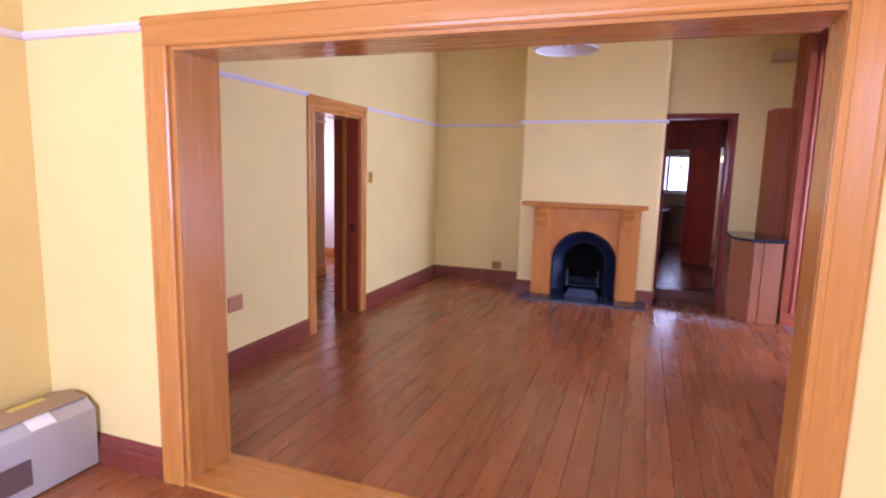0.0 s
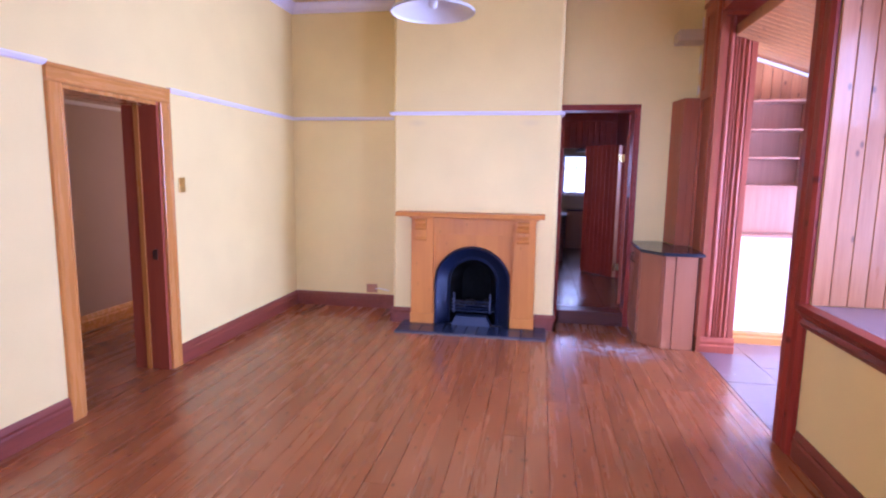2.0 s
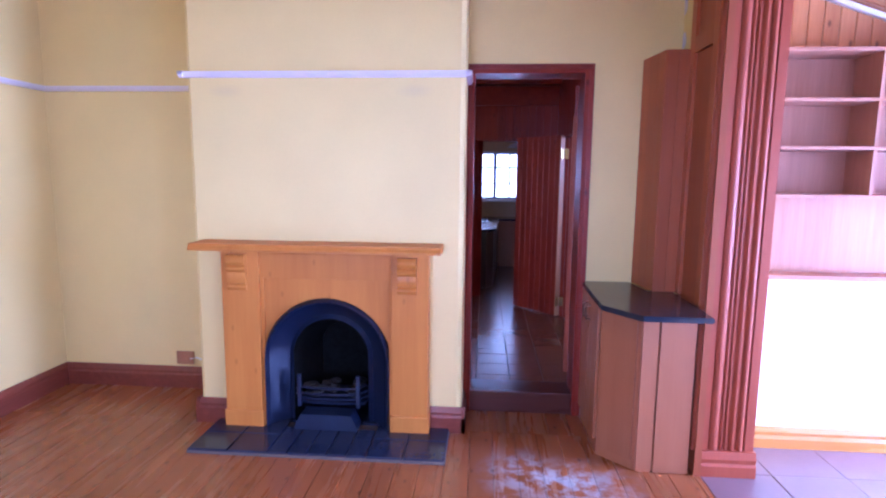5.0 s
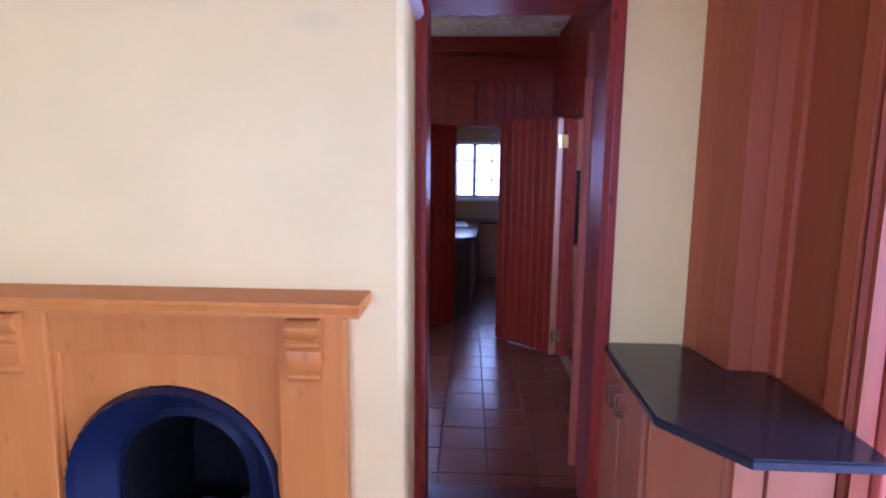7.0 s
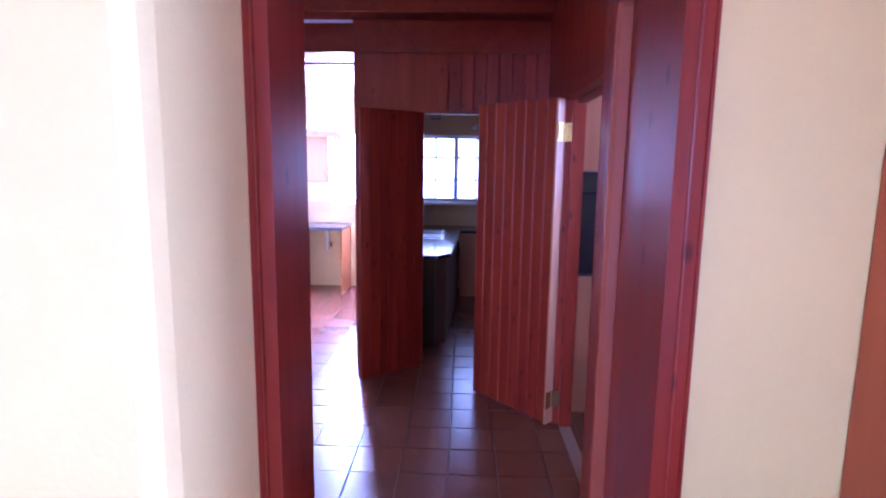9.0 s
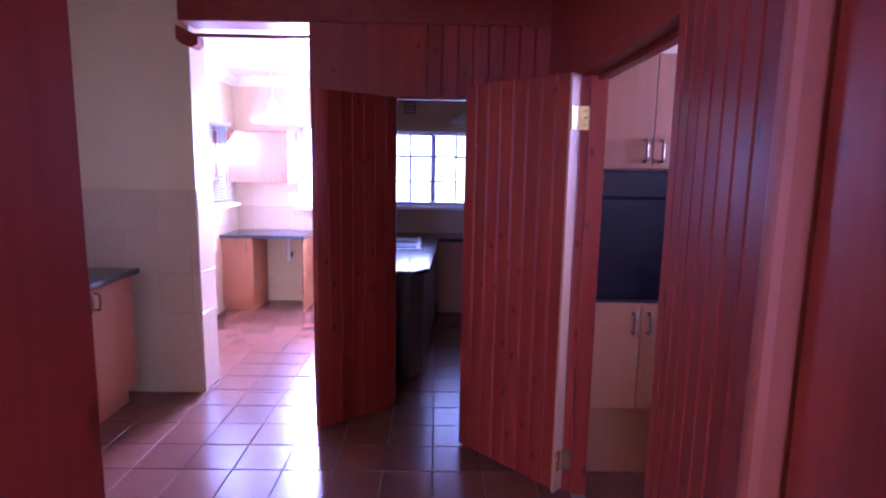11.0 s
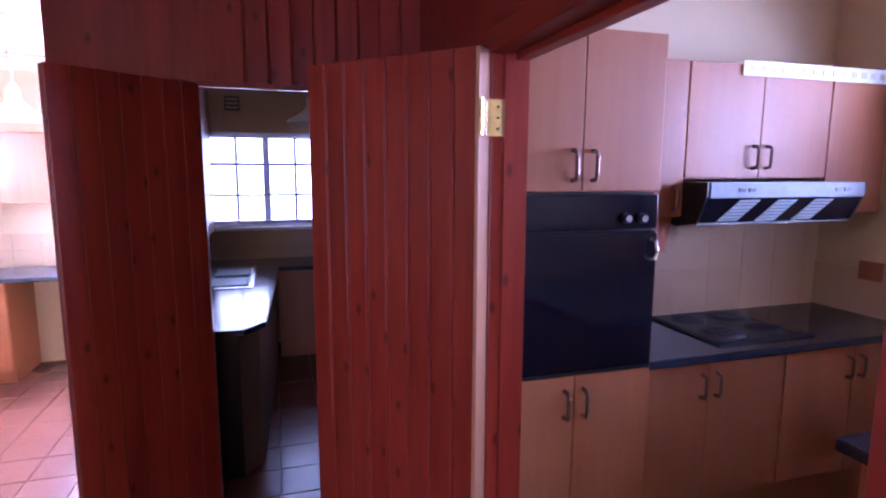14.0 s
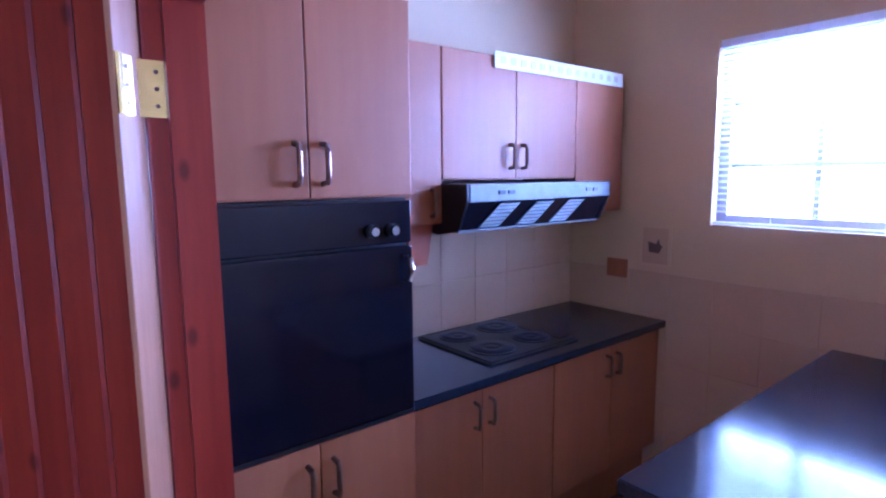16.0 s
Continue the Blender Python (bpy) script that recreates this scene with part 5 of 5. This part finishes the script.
def hob():
    t = thing("electric_hob", "black enamel hob with four solid plates on the worktop", "hob", (1.76, 8.90, 0.999))
    part("tray", box((0, 0, 0), (0.50, 0.44, 0.012), 0.004), BLACK, t)
    part("rim", box((-0.008, -0.008, 0.0), (0.508, 0.448, 0.006), 0.003), BLACK, t)
    for x, y, r in ((0.12, 0.12, 0.09), (0.12, 0.33, 0.075), (0.35, 0.12, 0.075), (0.35, 0.33, 0.09)):
        p = part("hot_plate", lathe([(0.001, 0.02), (r * 0.3, 0.02), (r * 0.34, 0.017), (r * 0.4, 0.021), (r, 0.021), (r, 0.012)], 28, (x, y, 0)), IRON, t)
        part("trim_ring", lathe([(r, 0.012), (r, 0.018), (r + 0.008, 0.018), (r + 0.008, 0.012)], 28, (x, y, 0)), BLACK, p)
    part("control_strip", box((0.43, 0.03, 0.012), (0.49, 0.40, 0.014), 0.002), BLACKGLASS, t)


hob()


def sheared(bm, lean):
    """A mesh slanted along x with its height."""
    for v in bm.verts:
        v.co.x += lean * (v.co.z - 0.07)
    return bm


def extractor():
    t = thing("cooker_hood", "grey metal cooker hood under the cupboards, blind reflections modelled on its visor", "cooker hood", (1.68, 8.93, 1.48))
    w = 0.83
    side = [(0.0, 0.13), (0.0, 0.19), (0.46, 0.19), (0.46, 0.03), (0.16, 0.0), (0.05, 0.02)]
    part("end_cap", mould(side, (-0.012, 0, 0), (0, 1, 0), (0, 0, 1), (0.012, 0, 0)), BLACK, t)
    part("end_cap", mould(side, (w, 0, 0), (0, 1, 0), (0, 0, 1), (0.012, 0, 0)), BLACK, t)
    part("front_band", box((0, -0.004, 0.125), (w, 0.02, 0.19), 0.004), HOODGREY, t)
    part("top", box((0, 0.02, 0.178), (w, 0.45, 0.19)), HOODGREY, t)
    part("visor", mould([(0, 0.125), (0.012, 0.125), (0.075, 0.02), (0.063, 0.016)], (0, 0, 0), (0, 1, 0), (0, 0, 1), (w, 0, 0)), BLACKGLASS, t)
    part("underside", mould([(0.06, 0.012), (0.45, 0.03), (0.45, 0.04), (0.06, 0.024)], (0, 0, 0), (0, 1, 0), (0, 0, 1), (w, 0, 0)), HOODGREY, t)
    # slanted slatted panels stand in for the window blind mirrored in the visor
    for x, lean in ((0.12, 0.7), (0.32, 0.7), (0.52, 0.7)):
        v = part("vent", sheared(mould([(0, 0.118), (0.004, 0.118), (0.058, 0.028), (0.054, 0.026)], (x, -0.004, 0), (0, 1, 0), (0, 0, 1), (0.105, 0, 0)), lean), VISOR_REFLECTION, t, "pale slatted panel modelling the window blind's reflection")
        for k in range(6):
            z = 0.035 + k * 0.014
            y = (0.118 - z) * 0.6 - 0.008
            part("slat", sheared(box((x + 0.004, y, z), (x + 0.101, y + 0.003, z + 0.004)), lean), HOODGREY, v)
    for x in (0.14, 0.19, 0.66, 0.71):
        part("switch", box((x, -0.008, 0.15), (x + 0.035, -0.003, 0.166), 0.001), BLACK, t)


extractor()
cabinet("wall_cabinet", "beech laminate wall cabinet above the hood", 1.672, 2.45, 9.07, 9.39, 1.682, 2.165, 2, group="kitchen wall units", handle_z=1.775)
cabinet("wall_cabinet", "narrow beech laminate wall cabinet beside the oven tower", 1.276, 1.669, 9.07, 9.39, 1.52, 2.165, 1, group="kitchen wall units", handle_z=1.60)
cabinet("wall_cabinet", "tall narrow reddish wall cabinet in the corner", 2.453, 2.82, 9.07, 9.39, 1.52, 2.15, 1, BARWOOD, group="kitchen wall units", handle_z=1.60, hinge="left")
strip = thing("paper_strip", "strip of white patterned paper on top of the wall cabinets", "paper", (1.93, 9.058, 2.115))
part("sheet", box((0, 0, 0), (0.86, 0.004, 0.062)), PAPER, strip)
for k in range(14):
    part("print_mark", box((0.03 + k * 0.058, -0.002, 0.018), (0.058 + k * 0.058, 0.0, 0.044)), BEIGEGROUT, strip)
rack = thing("knife_block", "small brown wooden block hanging under the narrow cabinet", "block", (1.52, 9.10, 1.37))
part("block", mould([(0, 0), (0.10, 0), (0.13, 0.16), (0.03, 0.17)], (0, 0, 0), (1, 0, 0), (0, 0, 1), (0, 0.06, 0)), PANEL, rack)
part("block_back", box((0.02, 0.06, 0.0), (0.10, 0.285, 0.15)), PANEL, rack)
socket((1.64, 9.393, 1.34), "y", -1, 0.14, 0.10, "beige double socket on the wall tiles", BARWOOD, switches=2)
socket((2.848, 9.09, 1.225), "x", -1, 0.115, 0.095, "pinkish double socket plate on the wall", BARWOOD, switches=2)
art = thing("decorated_tile", "cream decorated wall tile with a dark bird-like shape", "tile", (2.85, 8.885, 1.355), -90)
part("border", box((-0.08, -0.008, -0.10), (0.08, 0, 0.10), 0.003), CREAM, art)
part("face", box((-0.066, -0.011, -0.086), (0.066, -0.008, 0.086), 0.002), BEIGETILE, art)
part("motif", mould([(-0.03, -0.03), (0.02, -0.035), (0.04, 0.0), (0.025, 0.01), (0.02, 0.035), (0.005, 0.01), (-0.035, 0.02)], (0, -0.011, 0.0), (1, 0, 0), (0, 0, 1), (0, -0.002, 0)), FRAMEPAINT, art)


def island():
    tagged(link("countertop", box((1.41, 7.15, 0.985), (2.848, 8.135, 1.022), 0.006), GRANITE), "glossy charcoal peninsula worktop", "countertop")
    t = thing("peninsula_cabinet", "dark reddish cabinet under the peninsula worktop", "cabinet")
    part("body", box((1.47, 7.22, K + 0.001), (2.845, 8.07, 0.984), 0.003), BARWOOD, t)
    part("end_panel", box((1.452, 7.20, K + 0.001), (1.469, 8.09, 0.984), 0.002), BARWOOD, t)


island()

# hall cabinets, facing +x
turn = pose(-1.865, 0, 0, 0, 0, 90)
for y0, y1 in ((8.72, 9.53), (7.90, 8.716)):
    cabinet("base_cabinet", "reddish beech base cabinet along the hall wall", y0, y1, 0.0, 0.53, 0.26, 0.962, 2, plinth=0.116, group="hall base units", handle_z=0.88, turn=turn, mat=BARWOOD)
tagged(link("countertop", box((-2.392, 7.88, 0.964), (-1.825, 9.56, 0.998), 0.006), GRANITE), "charcoal laminate worktop along the hall wall", "countertop")

# scullery
cabinet("base_cabinet", "pale beech base cabinet under the scullery worktop", -2.17, -1.86, 11.74, 12.24, 0.24, 0.906, 1, plinth=0.096, handle_z=0.82)
side = thing("side_panel", "beech laminate end panel carrying the worktop", "panel")
part("panel", box((-1.36, 11.74, K + 0.001), (-1.342, 12.24, 0.906)), LAMINATE, side)
tagged(link("countertop", box((-2.17, 11.70, 0.908), (-1.33, 12.243, 0.94), 0.005), GRANITE), "charcoal laminate scullery worktop", "countertop")
cabinet("wall_cabinet", "pale beech scullery wall cabinet", -2.165, -1.53, 11.95, 12.245, 1.455, 1.98, 1, handle_z=1.54)
pendant("pendant_lamp", (-1.37, 10.9, 1.99), 0.175, 0.13, 2.56, "white coolie shade pendant in the scullery", group="white pendants")
pendant("pendant_lamp", (0.30, 11.4, 2.06), 0.175, 0.13, 2.50, "white coolie shade pendant over the sink room", group="white pendants")
vent = thing("air_vent", "small cream louvred wall vent", "vent", (-2.18, 11.55, 2.30), 90)
part("frame", box((-0.11, -0.008, -0.06), (0.11, 0, 0.06), 0.003), CREAM, vent)
for k in range(4):
    part("louvre", box((-0.095, -0.014, -0.045 + k * 0.025), (0.095, -0.008, -0.03 + k * 0.025)), BEIGEGROUT, vent)
socket((-1.55, 12.243, 1.30), "y", -1, 0.13, 0.09, "pale double socket above the worktop", PAPER, switches=2)
pipe = thing("water_pipe", "white waste pipe and tap under the worktop", "pipe", (-1.62, 12.2, K))
part("pipe", tube(bmesh.new(), [(0, 0, 0.45), (0, 0, 0.75)], 0.022, 10), PAPER, pipe)
part("tap", tube(bmesh.new(), [(0.05, 0.04, 0.55), (0.05, -0.04, 0.55), (0.05, -0.05, 0.51)], 0.012, 8), STEEL, pipe)

# sink room
tagged(link("countertop", slab([(-0.695, 12.243), (-0.695, 10.12), (-0.38, 10.12), (-0.38, 9.93), (-0.15, 9.93), (-0.05, 10.06), (0.03, 11.72), (2.09, 11.72), (2.09, 12.243)], 0.90, 0.932, 0.004), GRANITE), "shiny charcoal worktop round the sink room", "countertop")
t = thing("sink_cabinet", "cabinet run under the sink, coloured dark for its shade, with a black end panel", "cabinet")
# body takes a dark paint in place of the shade on its side
part("body", slab([(-0.695, 12.24), (-0.695, 10.16), (-0.375, 10.16), (-0.375, 9.97), (-0.175, 9.97), (-0.085, 10.09), (0.0, 11.75), (0.0, 12.24)], K + 0.001, 0.899), FRAMEPAINT, t)
part("end_panel", box((-0.375, 9.951, K + 0.001), (-0.175, 9.969, 0.899), 0.002), BLACK, t)
cabinet("base_cabinet", "reddish base cabinet under the sink-room window", 0.02, 0.80, 11.76, 12.24, 0.24, 0.899, 2, BARWOOD, plinth=0.095, handle_z=0.80)


def sink():
    t = thing("kitchen_sink", "double-bowl stainless steel sink set in the worktop", "sink", (-0.48, 10.95, 0.933))
    part("rim", box((0, 0, 0), (0.34, 0.86, 0.004), 0.002), STEEL, t)
    # bowls are flat; darker metal gives the shade of their depth
    for y in (0.06, 0.44):
        b = bmesh.new()
        ring = []
        for z, s in ((0.0045, 0.0), (0.012, 0.004), (0.012, 0.012), (0.0046, 0.02), (0.0046, 0.14)):
            ring.append([b.verts.new(p) for p in ((0.05 + s, y + s, z), (0.31 - s, y + s, z), (0.31 - s, y + 0.34 - s, z), (0.05 + s, y + 0.34 - s, z))])
        for r, q in zip(ring, ring[1:]):
            for k in range(4):
                b.faces.new((r[k], r[(k + 1) % 4], q[(k + 1) % 4], q[k]))
        part("bowl", b, HOODGREY, t, "flat bowl outline, the recess's shade put into dark metal")
    m = thing("mixer_tap", "chrome swan-neck mixer tap behind the sink", "tap", (-0.56, 11.40, 0.934))
    part("base", lathe([(0.001, 0.03), (0.022, 0.03), (0.026, 0.0), (0.001, 0.0)], 16), STEEL, m)
    part("spout", tube(bmesh.new(), [(0, 0, 0.03), (0, 0, 0.16), (0.03, 0, 0.205), (0.08, 0, 0.215), (0.12, 0, 0.19), (0.125, 0, 0.17)], 0.009, 8), STEEL, m)
    for y in (-0.09, 0.09):
        part("tap_head", lathe([(0.001, 0.075), (0.02, 0.07), (0.022, 0.045), (0.012, 0.035), (0.014, 0.0)], 14, (0.0, y, 0)), STEEL, m)


sink()
wc = thing("wall_cabinet", "glossy reddish wall cabinet with three stacked flaps beside the window", "cabinet")
part("body", box((-0.698, 10.50, 1.20), (-0.50, 12.20, 2.34)), BARWOOD, wc)
for z0, z1 in ((1.203, 1.577), (1.583, 1.957), (1.963, 2.337)):
    d = part("flap", box((-0.499, 10.503, z0), (-0.482, 12.197, z1), 0.003), BARWOOD, wc)
    part("pull", box((-0.482, 11.25, z0 + 0.012), (-0.470, 11.42, z0 + 0.024), 0.002), PEWTER, d, "slim dark pull")
vent = thing("air_vent", "small dark wall vent near the ceiling", "vent", (-0.3, 12.25, 2.27))
part("frame", box((-0.06, -0.01, -0.06), (0.06, 0, 0.06), 0.003), FRAMEPAINT, vent)
for k in range(3):
    part("louvre", box((-0.05, -0.015, -0.045 + k * 0.035), (0.05, -0.01, -0.025 + k * 0.035)), BEIGEGROUT, vent)
brick_wall = tagged(new("brick_pier"), label="brown face-brick pier in the sink room", kind="structure")
part("mortar", box((-0.70, 9.625, K), (-0.405, 10.10, 2.5)), BEIGEGROUT, brick_wall)
for r in range(31):
    for c in range(2):
        off = 0.0 if r % 2 else 0.115
        y0, y1 = max(9.625, 9.625 + c * 0.24 - off + 0.0), min(10.098, 9.625 + (c + 1) * 0.24 - off - 0.012 + (0.12 if c == 1 and r % 2 == 0 else 0))
        key = ("brick", round(y1 - y0, 3))
        if key not in BOARDS:
            b = box((0, 0, 0), (0.016, y1 - y0, 0.064), 0.003)
            BOARDS[key] = bpy.data.meshes.new("brick")
            b.to_mesh(BOARDS[key])
            b.free()
            BOARDS[key].materials.append(BRICK)
        piece("brick", BOARDS[key], brick_wall, pose(-0.405, y0, K + 0.006 + r * 0.076))

# ---- boards and tiles, last ----


def plank_mesh(w, l, mat):
    key = ("plank", round(w, 3), round(l, 3), mat.name)
    if key not in BOARDS:
        bm = mould([(0, 0), (w, 0), (w, 0.0188), (w - 0.0012, 0.02), (0.0012, 0.02), (0, 0.0188)], (0, 0, -0.02), (1, 0, 0), (0, 0, 1), (0, l, 0))
        me = bpy.data.meshes.new("plank")
        bmesh.ops.recalc_face_normals(bm, faces=bm.faces)
        bm.to_mesh(me)
        bm.free()
        me.materials.append(mat)
        BOARDS[key] = me
    return BOARDS[key]


def boarded(name, x0, x1, y0, y1, label, seed):
    """A floor of long boards along y, in one to three lengths each."""
    rng = random.Random(seed)
    floor = tagged(new(name), label=label, kind="structure")
    w = 0.1375
    n = int(math.ceil((x1 - x0) / w))
    for k in range(n):
        bw = min(w, x1 - x0 - k * w) - 0.002
        cuts = [y0, y1]
        if y1 - y0 > 3:
            cuts.insert(1, y0 + (y1 - y0) * rng.choice((0.28, 0.36, 0.5, 0.62, 0.7)))
        for a, b in zip(cuts, cuts[1:]):
            piece("floorboard", plank_mesh(bw, b - a - 0.0012, FLOORBOARD), floor, pose(x0 + k * w, a, rng.uniform(-0.0003, 0.0002)))
    return floor


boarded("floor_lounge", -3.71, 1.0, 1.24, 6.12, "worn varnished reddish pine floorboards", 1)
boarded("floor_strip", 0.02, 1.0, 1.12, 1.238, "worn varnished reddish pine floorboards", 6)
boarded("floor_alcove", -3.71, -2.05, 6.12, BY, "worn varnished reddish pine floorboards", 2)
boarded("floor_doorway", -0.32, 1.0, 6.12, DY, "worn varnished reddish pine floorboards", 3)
boarded("floor_dining", -3.48, 1.0, -4.2, 0.935, "varnished reddish pine floorboards", 4)
boarded("floor_bedroom", -6.7, -3.71, 1.6, 7.4, "varnished pine floorboards in shade", 5)


def tiled(name, x0, x1, y0, y1, z, pitch, gap, mat, label, ox=0.0, oy=0.0, seed=1, thick=0.012):
    """A tiled floor on a square grid through (ox, oy)."""
    rng = random.Random(seed)
    floor = tagged(new(name), label=label, kind="structure")
    i0, i1 = math.floor((x0 - ox) / pitch), math.ceil((x1 - ox) / pitch)
    j0, j1 = math.floor((y0 - oy) / pitch), math.ceil((y1 - oy) / pitch)
    for i in range(i0, i1):
        for j in range(j0, j1):
            xa, xb = max(x0, ox + i * pitch + gap / 2), min(x1, ox + (i + 1) * pitch - gap / 2)
            ya, yb = max(y0, oy + j * pitch + gap / 2), min(y1, oy + (j + 1) * pitch - gap / 2)
            if xb - xa > 0.02 and yb - ya > 0.02:
                piece("tile", tile_mesh(xb - xa, yb - ya, thick, mat), floor, pose(xa, ya, z - thick + rng.uniform(-0.0012, 0.0006), rng.uniform(-0.25, 0.25), rng.uniform(-0.25, 0.25)))
    return floor


tiled("floor_hall", -2.40, 0.64, 6.66, 9.69, K, 0.2475, 0.004, TERRACOTTA, "glossy terracotta floor tiles with dark joints", -0.003, 8.005, 1)
tiled("floor_scullery", -2.18, -0.75, 9.69, 12.25, K, 0.2475, 0.004, TERRACOTTA, "terracotta floor tiles in bright window light", -0.003, 8.005, 2)
tiled("floor_sink_room", -0.70, 2.1, 9.62, 12.25, K, 0.2475, 0.004, TERRACOTTA, "terracotta floor tiles in shade", -0.003, 8.005, 3)
tiled("floor_kitchen", 0.712, 2.85, 6.4, 9.40, K, 0.2475, 0.004, TERRACOTTA, "terracotta floor tiles in shade", -0.003, 8.005, 4)
tiled("floor_sunroom", 1.0, 4.0, 3.95, 6.10, 0.0, 0.40, 0.003, SUNTILE, "reddish quarry tiles in daylight", 1.0, 4.55, 5, 0.014)


def walltiles(name, axis, face, way, a0, a1, z0, z1, w, h, label):
    """Tiles set on a wall face, standing out along way."""
    wall = tagged(new(name), label=label, kind="structure")
    na, nz = int(math.ceil((a1 - a0) / w - 0.05)), int(math.ceil((z1 - z0) / h - 0.05))
    turn = {("y", -1): pose(0, 0, 0, 90, 0, 0), ("x", 1): pose(0, 0, 0, 90, 0, 90), ("x", -1): pose(0, 0, 0, 90, 0, -90)}[(axis, way)]
    for i in range(na):
        for k in range(nz):
            ww, hh = min(w, a1 - a0 - i * w) - 0.0009, min(h, z1 - z0 - k * h) - 0.0009
            zz = z1 - k * h - hh
            aa = a0 + i * w if way != -1 or axis == "y" else a0 + i * w + ww
            at = (face, aa, zz) if axis == "x" else (aa, face, zz)
            piece("wall_tile", tile_mesh(ww, hh, 0.007, BEIGETILE, 0.001), wall, Matrix.Translation(at) @ turn)
    return wall


walltiles("tiles_pier", "y", 9.69, -1, -2.40, -1.515, K, 1.473, 0.21, 0.265, "beige glazed wall tiles")
walltiles("tiles_pier_side", "x", -1.515, 1, 9.69, 9.92, K, 1.473, 0.23, 0.265, "beige glazed wall tiles")
walltiles("tiles_hall_left", "x", -2.40, 1, 8.28, 9.69, 1.0, 1.473, 0.21, 0.2365, "beige glazed wall tiles over the counter")
walltiles("tiles_scullery_back", "y", 12.25, -1, -2.18, -0.75, 0.94, 1.20, 0.2, 0.13, "pale glazed wall tiles over the counter")
walltiles("tiles_scullery_left", "x", -2.18, 1, 9.92, 12.25, K, 1.23, 0.21, 0.2175, "pale glazed wall tiles")
walltiles("tiles_kitchen_back", "y", 9.40, -1, 1.29, 2.85, 1.0, 1.66, 0.21, 0.22, "beige glazed wall tiles behind the hob")
walltiles("tiles_kitchen_right", "x", 2.85, -1, 6.5, 9.40, K, 1.225, 0.21, 0.2163, "beige glazed wall tiles")
walltiles("tiles_sink_back", "y", 12.25, -1, -0.70, 2.1, 0.93, 1.20, 0.2, 0.135, "pale glazed wall tiles under the window")
